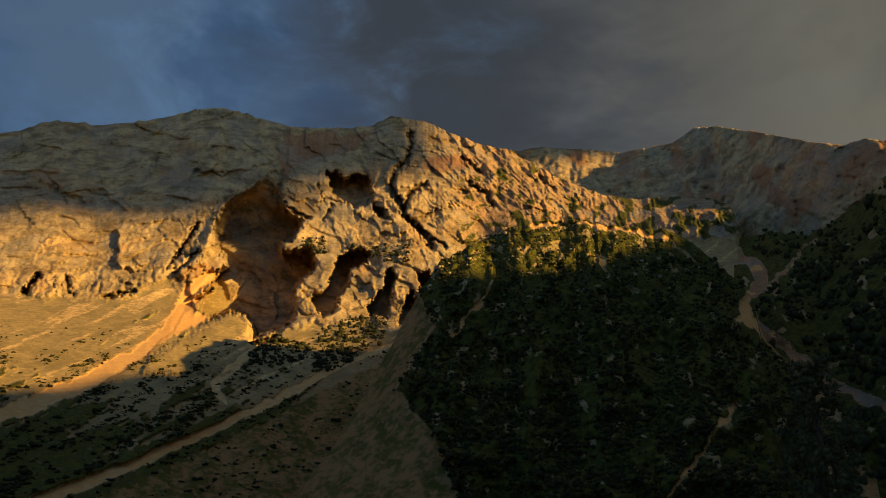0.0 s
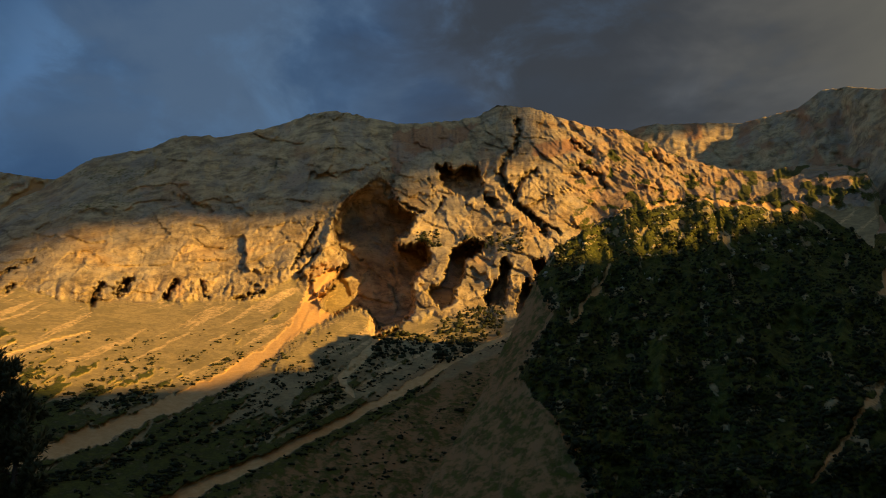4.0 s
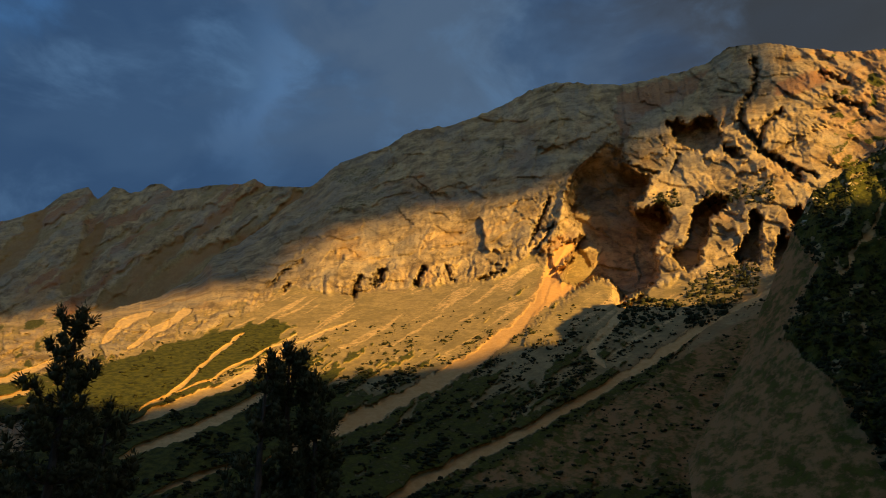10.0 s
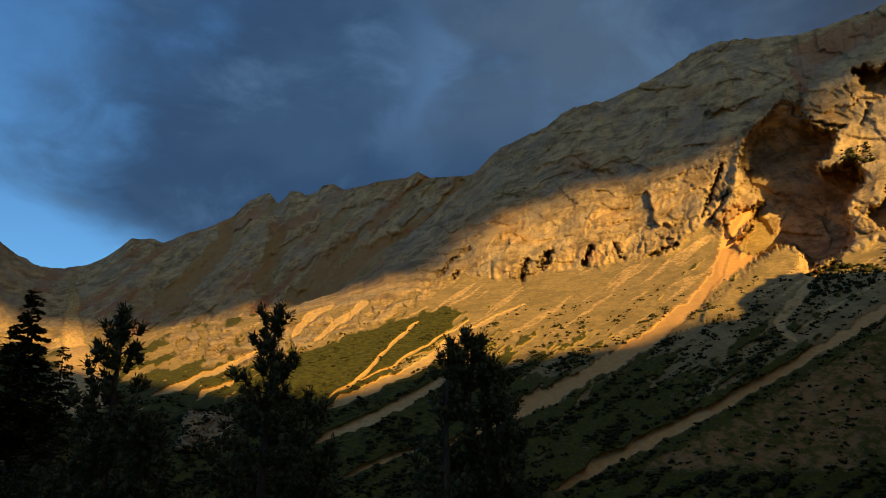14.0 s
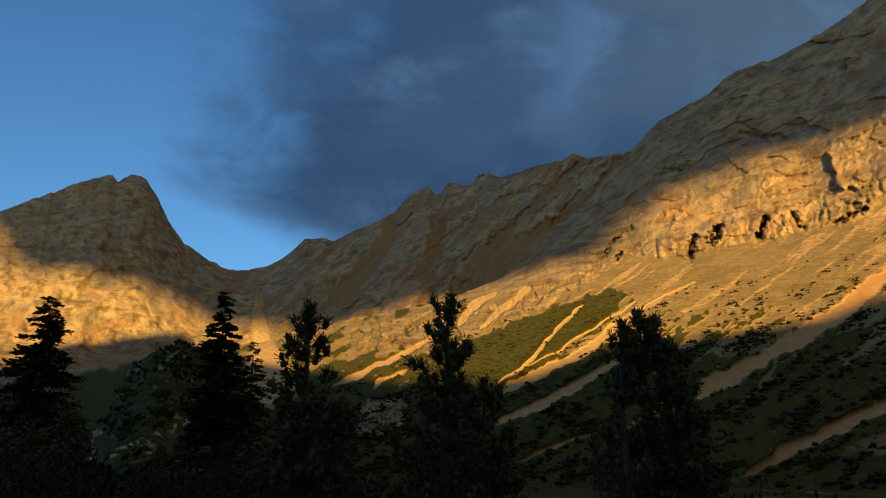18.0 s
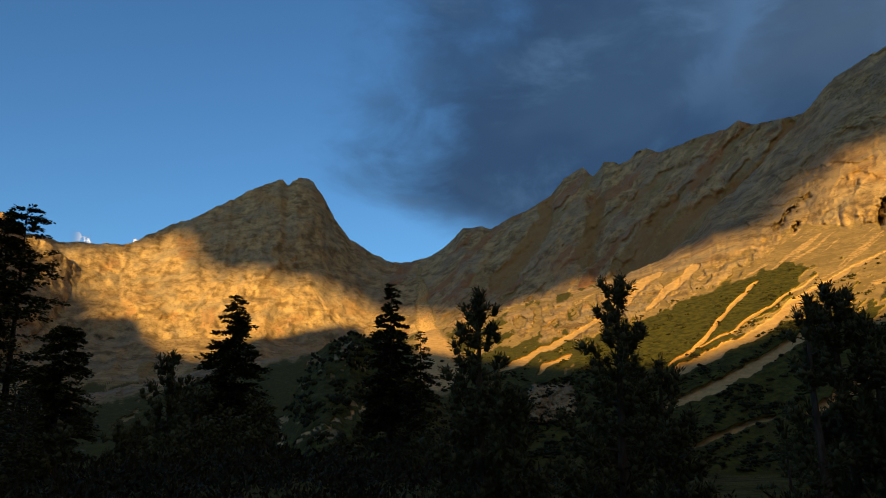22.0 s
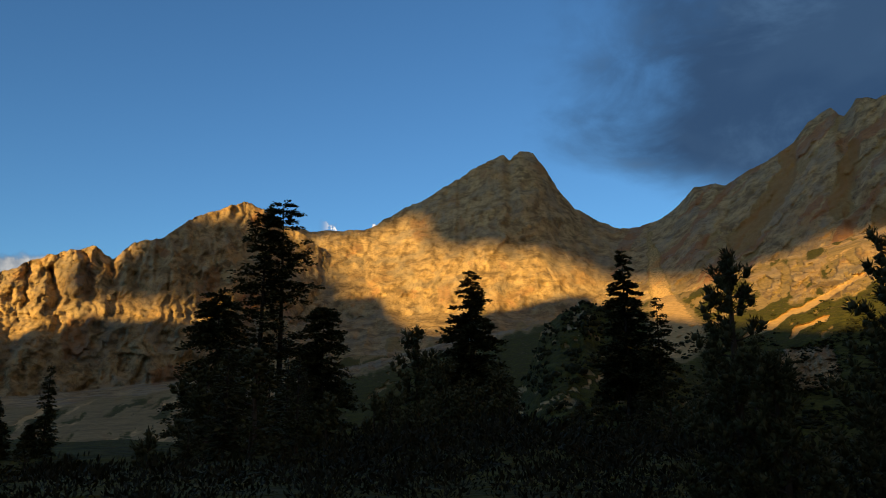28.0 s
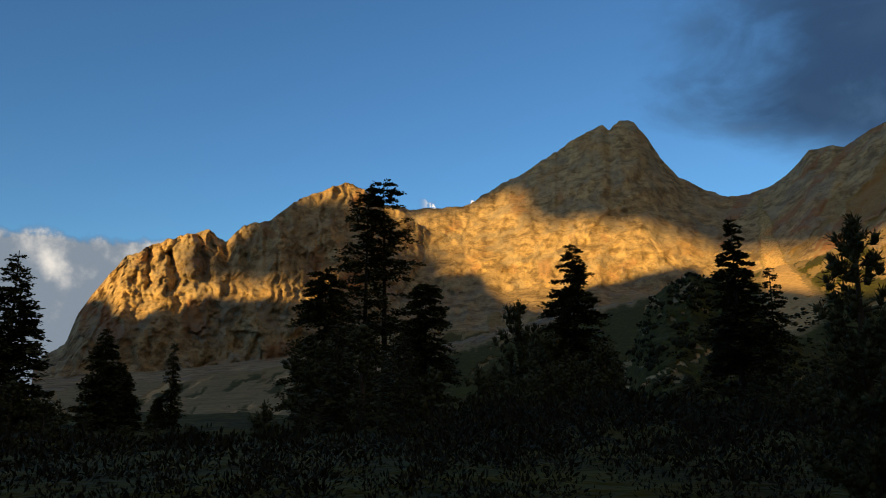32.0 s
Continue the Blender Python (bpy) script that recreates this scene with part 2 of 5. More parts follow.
def line_gap(points, x, y, pad=3.0):
    """Distance from (x, y) to a polyline, and how far along it (0 to 1); far from it, 9 and 0."""
    best, where = np.full(x.shape, 9.0), np.zeros(x.shape)
    px, py = [p[0] for p in points], [p[1] for p in points]
    near = (x > min(px) - pad) & (x < max(px) + pad) & (y > min(py) - pad) & (y < max(py) + pad)
    u, v = x[near], y[near]
    d0, t0 = np.full(u.shape, 9.0), np.zeros(u.shape)
    n = len(points) - 1
    for i in range(n):
        (x0, y0), (x1, y1) = points[i], points[i + 1]
        dx, dy = x1 - x0, y1 - y0
        t = np.clip(((u - x0) * dx + (v - y0) * dy) / (dx * dx + dy * dy + 1e-9), 0, 1)
        d = np.hypot(u - x0 - t * dx, v - y0 - t * dy)
        d0, t0 = np.where(d < d0, d, d0), np.where(d < d0, (i + t) / n, t0)
    best[near], where[near] = d0, t0
    return best, where


def inside(points, x, y):
    """Signed distance to a closed outline, positive inside."""
    d, _ = line_gap(points + points[:1], x, y)
    odd = np.zeros(x.shape, bool)
    for (x0, y0), (x1, y1) in zip(points, points[1:] + points[:1]):
        if y0 != y1:
            odd ^= ((y0 > y) != (y1 > y)) & (x < (x1 - x0) * (y - y0) / (y1 - y0) + x0)
    return np.where(odd, d, -d)


def place(az, el, r):
    a = np.radians(az)
    return -np.sin(a) * r, np.cos(a) * r, np.tan(np.radians(el)) * r + EYE


def sheet(name, x, y, z, material, cover=None, flip=False):
    """A mesh over a grid of points."""
    n, m = x.shape
    co = np.stack([x, y, z], -1).reshape(-1, 3).astype(np.float32)
    i = np.arange(n * m).reshape(n, m)
    q = np.stack([i[:-1, :-1], i[1:, :-1], i[1:, 1:], i[:-1, 1:]], -1).reshape(-1, 4)
    if flip:
        q = q[:, ::-1]
    me = bpy.data.meshes.new(name)
    me.vertices.add(len(co))
    me.vertices.foreach_set("co", co.ravel())
    me.loops.add(q.size)
    me.loops.foreach_set("vertex_index", q.ravel().astype(np.int32))
    me.polygons.add(len(q))
    me.polygons.foreach_set("loop_start", np.arange(0, q.size, 4, dtype=np.int32))
    me.update(calc_edges=True)
    me.polygons.foreach_set("use_smooth", np.ones(len(q), bool))
    if cover is not None:
        at = me.color_attributes.new("cover", "FLOAT_COLOR", "POINT")
        c = np.ones((n * m, 4), np.float32)
        c[:, 3] = 0
        for k in range(len(cover)):
            c[:, k] = np.clip(cover[k], 0, 1).ravel()
        at.data.foreach_set("color", c.ravel())
    me.materials.append(material)
    return new(name, me)


GRIDS = {}


def flank(name, crest, knots, step, shape, material, rough_crest=0.25, depth_back=500.0):
    """A mountainside seen from the valley. crest: (azimuth, elevation) along the skyline; knots: rows from the foot up, each a list of
    (azimuth, elevation) or None for the crest, and a list of (azimuth, distance). shape(az, el, s) gives how far the rock stands back, and its cover."""
    lo, hi = min(a for a, _ in crest), max(a for a, _ in crest)
    mid_az = min(hi, max(lo + 1.0, 66.0))
    az = np.linspace(lo, mid_az, int((mid_az - lo) / step) + 1)
    if hi > mid_az:
        far_step = max(step, 0.11)
        az = np.concatenate([az, np.linspace(mid_az, hi, int((hi - mid_az) / far_step) + 2)[1:]])
    top = along(crest, az) + rough_crest * fbm(az * 1.3, az * 0 + 3.3, 5, 91, 0.6)
    els = [along(e, az) if e else top for e, _ in knots]
    for k in range(len(els) - 2, -1, -1):
        els[k] = np.minimum(els[k], els[k + 1] - 0.05)
    rs = [along(r, az) for _, r in knots]
    rows = int((top - els[0]).max() / step) + 2
    s = np.linspace(0, 1, rows)[:, None]
    el = els[0] + (top - els[0]) * s
    azg = np.broadcast_to(az, el.shape)
    te, r = np.tan(np.radians(el)), np.zeros(el.shape)
    for k in range(len(els) - 1):
        t0, t1 = np.tan(np.radians(els[k])), np.tan(np.radians(els[k + 1]))
        slope = (rs[k + 1] * t1 - rs[k] * t0) / (rs[k + 1] - rs[k])
        base = rs[k] * t0 - slope * rs[k]
        seg = base / (te - slope)
        r = np.where((el >= els[k] - 1e-6) if k == 0 else (el > els[k]), seg, r)
    back, cover = shape(azg, el, s)
    r = r + back
    x, y, z = place(azg, el, r)
    for out, down in ((25.0, 14.0), (120.0, 110.0), (depth_back, depth_back * 0.9)):
        a = np.radians(az)
        x = np.vstack([x, x[rows - 1] - np.sin(a) * out])
        y = np.vstack([y, y[rows - 1] + np.cos(a) * out])
        z = np.vstack([z, z[rows - 1] - down])
        cover = [np.vstack([c, c[rows - 1]]) for c in cover]
    ob = sheet(name, x, y, z, material, cover)
    GRIDS[ob.name] = (az, els[0], top, rows, x, y, z)
    return ob


def on_flank(ob, az, el):
    """Places on a flank at azimuths and elevations; those off it are left out."""
    cols, low, top, rows, x, y, z = GRIDS[ob.name]
    j = np.clip(np.searchsorted(cols, az), 0, len(cols) - 1)
    i = np.round((el - low[j]) / (top[j] - low[j]) * (rows - 1)).astype(int)
    ok = (i >= 0) & (i < rows) & (az > cols[0]) & (az < cols[-1])
    i, j = i[ok], j[ok]
    return np.stack([x[i, j], y[i, j], z[i, j]], 1), ok


# ---- the mountains ----
MAIN_CREST = [(100.0, 1.0), (92.0, 3.0), (84.0, 5.0), (67.7, 8.2), (65.2, 8.6), (61.6, 10.0), (57.0, 10.9), (53.0, 11.9), (49.6, 13.2), (46.8, 15.1), (46.0, 16.4), (44.1, 17.6), (42.3, 19.1), (40.9, 20.5), (39.5, 21.5), (38.7, 22.3), (37.8, 23.2), (36.5, 24.2), (34.7, 24.9), (32.8, 25.5), (31.4, 26.5), (29.8, 26.9), (27.2, 27.2), (24.7, 28.0), (22.5, 28.8), (20.7, 29.5), (19.3, 29.9), (17.4, 29.9), (15.5, 29.6), (13.5, 29.3), (10.6, 29.4), (7.7, 29.6), (6.2, 29.9), (4.7, 30.5), (4.2, 30.6), (1.2, 30.2), (-0.8, 29.4), (-3.2, 28.6), (-5.9, 28.0), (-7.5, 27.0), (-9.3, 26.0), (-11.1, 25.1), (-13.3, 24.2), (-16.0, 23.6), (-17.3, 23.6), (-19.0, 23.5), (-21.5, 23.0), (-22.7, 22.4), (-23.2, 20.8)]
MAIN_FOOT = [(100, -3.2), (60, -2.8), (20, -2.8), (0, -2.8), (-20, -2.8)]
MAIN_CLIFF = [(100.0, 0.0), (85.0, 4.0), (66.0, 9.0)] + [(54.6, 10.8), (46.3, 12.2), (41.1, 14.3)] + [(41.7, 13.4), (34.9, 14.1), (30.1, 14.8), (26.2, 15.0), (24.1, 15.3), (21.1, 17.3), (17.7, 17.9)] + [(18.9, 14.5), (14.9, 13.3), (9.9, 14.7), (3.7, 14.1), (0.2, 15.5), (-0.7, 18.1), (-5.4, 21.0), (-10.0, 22.1), (-16.9, 20.5), (-22.3, 19.9)]
MAIN_BASE = [(100, 0.0), (85, 4.0), (66, 8.0), (54, 11.0), (48, 12.5), (40, 14.0), (30, 14.8), (22, 15.6), (14, 15.2), (6, 15.5), (-2, 17.0), (-8, 20.0), (-20, 22.0)]
GORGE = [(12.9, 26.1), (13.3, 24.8), (13.4, 23.7), (12.8, 23.0), (11.3, 22.4), (11.9, 21.5), (12.0, 20.9), (13.1, 20.5), (12.9, 20.0), (11.7, 20.3), (10.8, 20.5), (10.4, 19.9), (10.2, 18.8), (11.2, 17.9), (11.6, 17.1), (11.4, 15.8), (11.6, 14.8), (12.4, 14.1), (13.9, 13.7), (14.6, 13.2), (14.9, 14.5), (15.6, 15.1), (16.4, 15.1), (17.6, 14.5), (18.5, 14.8), (19.2, 15.9), (18.1, 16.8), (17.7, 18.2), (17.0, 18.6), (18.0, 19.8), (18.4, 21.3), (17.8, 22.8), (17.0, 23.7), (15.6, 24.6), (14.3, 26.0)]
TONGUE = [(18.2, 18.3), (17.5, 18.1), (17.7, 17.4), (18.9, 16.5), (19.2, 15.9), (18.8, 15.1), (17.7, 14.5), (19.7, 13.4), (21.3, 12.4), (22.4, 11.1), (21.9, 12.4), (21.0, 13.7), (20.5, 15.2), (20.0, 16.7), (19.2, 17.6)]
HUMMOCK = [(14.6, 13.1), (14.9, 14.4), (15.8, 15.1), (16.5, 15.1), (17.7, 14.4), (19.7, 13.1), (21.7, 11.8), (22.3, 10.3), (16.1, 10.6), (13.7, 12.3)]
HOLLOWS = [  # outline and depth of each alcove and gully in the buttress
    ([(9.9, 26.2), (8.9, 26.3), (8.4, 25.8), (7.4, 26.2), (6.2, 26.0), (6.0, 25.3), (5.8, 24.3), (6.5, 23.8), (7.2, 23.6), (8.3, 24.0), (9.3, 24.5), (9.5, 25.3)], 75),
    ([(6.0, 24.0), (5.0, 23.7), (4.3, 22.8), (5.0, 22.8), (5.7, 23.3)], 40),
    ([(8.1, 20.2), (6.9, 20.6), (5.8, 20.2), (6.2, 19.5), (7.4, 18.9), (7.6, 17.6), (8.3, 16.7), (8.5, 15.6), (9.4, 15.2), (10.1, 15.8), (10.7, 16.7), (9.4, 17.3), (9.0, 18.4), (8.7, 19.5)], 85),
    ([(4.2, 19.3), (3.7, 18.4), (4.0, 17.6), (4.2, 16.3), (4.4, 15.2), (5.1, 15.6), (5.8, 15.4), (6.2, 16.1), (5.6, 16.7), (4.8, 17.6), (4.6, 18.9)], 65),
    ([(2.4, 17.5), (2.1, 16.2), (2.2, 14.7), (3.1, 14.5), (3.6, 15.0), (3.2, 16.2), (2.8, 17.3)], 60),
    ([(2.1, 18.8), (1.2, 19.0), (0.3, 17.9), (-0.1, 16.6), (0.9, 16.2), (1.5, 17.1), (1.9, 17.9)], 60),
    ([(14.6, 13.1), (12.4, 14.1), (12.8, 13.4), (14.1, 12.8)], 30),
    ([(19.2, 21.7), (19.9, 20.3), (20.5, 19.0), (21.4, 17.8), (21.2, 18.4), (20.5, 19.7), (19.9, 21.0)], 50),
]
CLEFTS = [  # course, half width and depth of cracks, overhangs and caves
    ([(2.9, 29.3), (2.7, 28.5), (3.1, 27.4), (3.9, 26.6), (4.4, 25.5), (3.8, 24.5), (3.2, 23.2), (2.3, 22.3), (1.3, 21.6), (0.9, 20.7)], 0.24, 44),
    ([(3.3, 23.5), (2.9, 24.7), (2.2, 25.3), (1.4, 25.6)], 0.2, 36),
    ([(13.4, 23.8), (12.1, 23.0), (11.0, 22.6)], 0.14, 26),
    ([(10.5, 25.2), (9.9, 24.0)], 0.1, 14),
    ([(9.9, 22.5), (9.1, 23.8)], 0.12, 20),
    ([(2.0, 22.3), (0.7, 21.4), (-0.2, 20.9)], 0.14, 26),
    ([(-1.7, 27.6), (-3.2, 26.4)], 0.2, 30),
    ([(-2.1, 25.7), (-3.7, 24.8), (-4.1, 23.9)], 0.18, 28),
    ([(-8.1, 25.9), (-9.2, 24.9)], 0.18, 28),
    ([(20.7, 17.7), (19.8, 18.7), (19.1, 19.8)], 0.12, 24),
    ([(30.7, 22.4), (29.2, 22.0), (27.7, 21.7), (26.9, 21.7), (24.8, 22.2), (22.7, 22.6), (19.6, 22.9)], 0.26, 6),
    ([(30.7, 22.4), (29.2, 22.0), (27.7, 21.7)], 0.3, 9),
    ([(27.1, 23.0), (24.1, 23.7), (22.1, 24.9), (19.6, 25.7)], 0.26, 6),
    ([(22.0, 22.5), (21.9, 21.3), (19.5, 21.6)], 0.2, 3),
    ([(35.2, 14.1), (35.1, 14.8), (34.8, 15.5)], 0.2, 60),
    ([(33.6, 15.0), (33.5, 15.6), (33.0, 16.1), (33.1, 15.4)], 0.24, 65),
    ([(30.3, 15.1), (30.1, 15.7), (29.7, 16.2)], 0.2, 60),
    ([(28.0, 16.5), (27.4, 15.3)], 0.12, 24),
    ([(41.8, 14.5), (40.5, 15.8)], 0.17, 40),
    ([(40.6, 14.2), (40.2, 14.9)], 0.14, 35),
    ([(40.9, 15.6), (39.3, 16.6)], 0.1, 18),
    ([(25.4, 15.4), (23.3, 16.1)], 0.13, 26),
]
RIB = [(17.1, 23.6), (17.8, 22.4), (18.5, 20.6), (19.0, 19.1), (20.2, 17.9)]
BLUFF = [(60.2, 3.9), (59.5, 4.3), (56.7, 4.5), (56.4, 2.6), (56.6, 1.4), (59.2, 1.2), (60.6, 1.4)]
FAN = [(1.3, 13.7), (7.8, 11.0), (13.5, 7.6), (21.4, 3.4), (28.5, -0.1), (-4.7, -0.1), (-6.3, 13.1)]
STREAMS = [  # course, half width at the top and at the bottom
    ([(17.7, 18.0), (19.7, 15.3), (21.8, 12.3), (25.9, 9.3), (31.4, 6.4), (37.5, 3.7), (41.1, 1.8)], 0.4, 0.85),
    ([(1.9, 14.2), (7.8, 11.8), (13.5, 8.5), (21.5, 4.4), (29.3, 0.8), (33.2, -1.4)], 0.22, 0.6),
    ([(14.8, 14.6), (14.4, 12.6), (17.0, 10.0), (16.0, 8.6)], 0.45, 0.35),
    ([(43.2, 11.1), (44.0, 10.5), (46.3, 8.2), (48.0, 6.5), (49.9, 5.2)], 0.14, 0.22),
    ([(39.9, 9.7), (40.6, 9.3), (44.0, 7.3), (47.2, 5.8), (50.5, 4.3)], 0.24, 0.5),
    ([(39.4, 11.1), (42.1, 9.5), (45.2, 7.7), (47.6, 6.6)], 0.1, 0.13),
    ([(39.1, 7.9), (40.3, 7.3), (44.2, 5.0), (47.4, 3.5), (50.7, 2.0)], 0.4, 0.55),
    ([(42.9, 1.7), (45.7, 0.8), (48.6, -0.4)], 0.25, 0.3),
    ([(54.1, 9.0), (54.9, 8.6), (57.7, 7.2), (60.5, 5.9), (62.2, 5.2)], 0.18, 0.3),
    ([(47.1, 12.5), (47.7, 12.1), (49.2, 11.0), (51.2, 9.4)], 0.25, 0.4),
    ([(56.9, 6.3), (59.5, 5.0)], 0.2, 0.25),
    ([(49.7, 12.1), (51.4, 11.4), (52.9, 9.7)], 0.25, 0.45),
    ([(34.9, 12.3), (39.3, 10.4), (41.9, 8.9)], 0.12, 0.2),
]
OUTCROP = [(60.5, 7.3), (62.6, 9.5), (57.4, 10.6), (52.6, 11.4), (45.4, 12.4), (42.4, 14.2), (40.6, 14.0), (44.5, 11.2), (47.9, 10.3), (53.2, 8.0), (57.1, 7.2)]
RED_BANDS = [
    [(13.5, 28.6), (10.6, 29.2), (7.7, 29.1), (6.2, 29.4), (7.7, 27.8), (10.5, 27.2), (12.4, 26.4), (13.3, 25.2), (13.9, 26.9)],
    [(1.9, 26.8), (1.4, 27.7), (-2.0, 27.7), (-2.4, 27.0), (-0.0, 26.4)],
    [(2.1, 18.8), (-0.2, 19.6), (-0.5, 17.4), (1.1, 16.2), (1.7, 17.5)],
    [(15.1, 22.5), (12.7, 22.0), (12.2, 19.6), (11.8, 15.8), (13.8, 14.9), (15.7, 18.2)],
]
MEADOW = [(56.9, 5.9), (53.2, 8.0), (47.9, 10.3), (44.5, 11.2), (41.0, 12.3), (39.7, 11.7), (41.9, 9.1), (46.1, 7.4), (49.3, 5.7), (52.5, 4.4), (56.8, 4.7)]
DARK_TURF = [(60.5, 4.4), (53.4, 5.4), (47.7, 5.9), (41.8, 8.1), (37.5, 7.9), (38.8, 4.5), (44.2, 1.7), (50.5, -1.1), (57.4, -1.4), (62.0, 1.5)]
HIGH_TURF = [(60.5, 10.7), (59.9, 11.0), (55.1, 11.6), (53.5, 11.6), (56.9, 10.2), (60.5, 9.6)]
ROUGH_TURF = [(63.5, 5.2), (60.1, 7.3), (53.2, 8.0), (47.9, 10.3), (44.5, 11.6), (40.2, 13.4), (39.3, 11.7), (41.9, 8.7), (47.7, 5.7), (56.8, 4.3)]


GULLY = [(68.4, 12.8), (68.2, 11.3), (67.7, 8.1), (66.9, 5.5)]


def gully_fan(az, el, cover):
    """The pale scree cone that runs out of the gully between ridge and peak."""
    d, t = line_gap(GULLY, az + 0.3 * fbm(az, el, 4, 29), el)
    half = 0.25 + 1.9 * t * t
    on = smooth(-d, -1.2 * half, -0.6 * half)
    turf, gravel, red, run = cover
    return [turf * (1 - on), np.maximum(gravel, on), red, np.maximum(run, on * (0.35 + 0.4 * t))]


def main_shape(az, el, s):
    wx, wy = az + 0.35 * fbm(az * 1.2, el * 1.2, 4, 5), el + 0.35 * fbm(az * 1.2, el * 1.2, 4, 15)
    vx, vy = az + 0.24 * fbm(az * 2.4, el * 2.4, 5, 6, 0.7), el + 0.24 * fbm(az * 2.4, el * 2.4, 5, 16, 0.7)
    cliff = along(MAIN_CLIFF, az)
    rocky = smooth(el + 0.5 * fbm(az * 0.8, el * 0.8, 4, 8), cliff - 0.3, cliff + 0.6)
    crop = smooth(inside(OUTCROP, wx, wy), -0.2, 0.5) * smooth(fbm(az * 0.9, el * 0.9, 4, 9), -0.25, 0.1)
    bluff = smooth(inside(BLUFF, vx, vy), -0.1, 0.3)
    rocky = np.maximum(np.maximum(rocky, 0.8 * crop), bluff)
    tongue, hummock = smooth(inside(TONGUE, vx, vy), -0.1, 0.2), smooth(inside(HUMMOCK, vx, vy), -0.1, 0.4)
    bare = rocky * (1 - tongue) * (1 - hummock)
    # beds rise to the right on the long cliff, fall to the right on the buttress
    left = smooth(az, 13.0, 19.0)
    bed = el + 0.7 * fbm(az * 0.25, el * 0.3, 3, 33) + (az - 16) * (0.15 * left - 0.45 * (1 - left))
    # slabs stay smooth between broken ground
    broken = 0.25 + 0.75 * smooth(fbm(az * 0.4, el * 0.4, 3, 44), -0.12, 0.22)
    upper = smooth(el, cliff + 3.0, cliff + 6.0) * left
    broken = broken * (1 - 0.35 * upper)
    back = rocky * (24 * fbm(az * 0.16, el * 0.14, 3, 21) + 9 * facets(wx * 0.28 + wy * 0.1, wy * 0.3 - wx * 0.08, 31))
    # broken faces, long across the beds' run
    bx, by = az * 0.55 + 0.35 * fbm(az, el, 3, 45), bed * 0.95 + 0.35 * fbm(az, el, 3, 46)
    back += bare * (0.4 + 0.6 * broken) * (6.5 * facets(bx, by, 47) + 2.6 * facets(bx * 2.6, by * 2.6, 48)) + bare * broken * 1.5 * facets(wx * 4.0, wy * 4.2, 49)
    back += bare * broken * (3.0 * fbm(wx * 0.8, wy * 0.9, 5, 41, 0.6) - 2.0 * ridged(wx * 1.1 + wy * 0.5, wy * 1.2 - wx * 0.3, 5, 51, 0.6))
    back += bare * (4.0 * fbm(bed * 1.1, az * 0.14 + el * 0.1, 4, 42, 0.6) * (0.4 + 0.6 * upper) + 1.4 * broken * fbm(wx * 3.2, wy * 3.4, 4, 38, 0.65))
    shelf = bed * 0.55 + 0.7 * fbm(az * 0.2, el * 0.25, 3, 35)
    back += bare * 7 * smooth(shelf - np.floor(shelf), 0.55, 0.95) * smooth(fbm(az * 0.3, el * 0.35, 3, 36), -0.1, 0.25)
    back -= crop * 9 * ridged(wx * 1.3, wy * 1.6, 4, 39, 0.6)
    # pillars along the cliff's foot, and slanting runnels below the right-hand crest
    foot = np.exp(-((el - cliff - 0.8) / 0.9) ** 2) * smooth(az, 18.5, 21.0) * bare
    back -= 9 * foot * ridged(wx * 1.1, wy * 0.35, 3, 52, 0.6)
    runnel = smooth(-az, -2.5, 1.5) * smooth(el, 22.5, 24.5) * bare
    back -= runnel * 13 * ridged((el - 0.9 * az) * 0.75, (el + az) * 0.16, 4, 53, 0.6)
    flute = smooth(-az, 5.5, 7.5) * bare
    back -= flute * 16 * ridged(wx * 0.9 - 0.3 * wy, wy * 0.25, 4, 54, 0.6)
    back -= 14 * bluff * ridged(wx * 1.6, wy * 0.4, 3, 55, 0.6)
    back += (1 - bare) * (7 * fbm(az * 0.22 + el * 0.12, el * 0.10, 3, 61) + 0.5 * fbm(az * 1.8, el * 1.8, 5, 62))
    # the gorge is deep below and closes upwards
    back += smooth(inside(GORGE, vx, vy), -0.05, 0.3) * (10 + 168 * smooth(el, 25.8, 21.8)) * (1 - tongue) * (1 - hummock)
    for outline, deep in HOLLOWS:
        back += 1.1 * deep * smooth(inside(outline, vx, vy), -0.08, 0.2)
    for line, wide, deep in CLEFTS:
        d, t = line_gap(line, vx, vy)
        back += deep * np.exp(-(d / (wide * (0.85 + 0.6 * fbm(az * 1.7, el * 1.7, 2, 56)))) ** 2)
    d, t = line_gap(RIB, vx, vy)
    back -= 30 * np.exp(-(d / 0.45) ** 2)
    back += tongue * 10 * np.clip(20.5 - az, 0, 3) - 10 * hummock
    ax, ay = az + 0.3 * fbm(az * 0.5, el * 0.5, 3, 25), el + 0.3 * fbm(az * 0.5, el * 0.5, 3, 26)
    fall = el + 0.6 * az + 0.25 * fbm(az * 0.4, el * 0.4, 3, 27)
    turf = 0.75 * smooth(inside(MEADOW, wx, wy), -0.2, 0.3)
    turf = np.maximum(turf, 0.6 * smooth(inside(HIGH_TURF, wx, wy), -0.2, 0.4) * smooth(fbm(az, el, 4, 76), -0.25, 0.1))
    turf = np.maximum(turf, smooth(inside(DARK_TURF, wx, wy), -0.2, 0.3))
    turf = np.maximum(turf, 0.55 * smooth(inside(ROUGH_TURF, wx, wy), -0.3, 0.3) * smooth(fbm(fall * 1.5, az * 0.4, 4, 75), -0.1, 0.3))
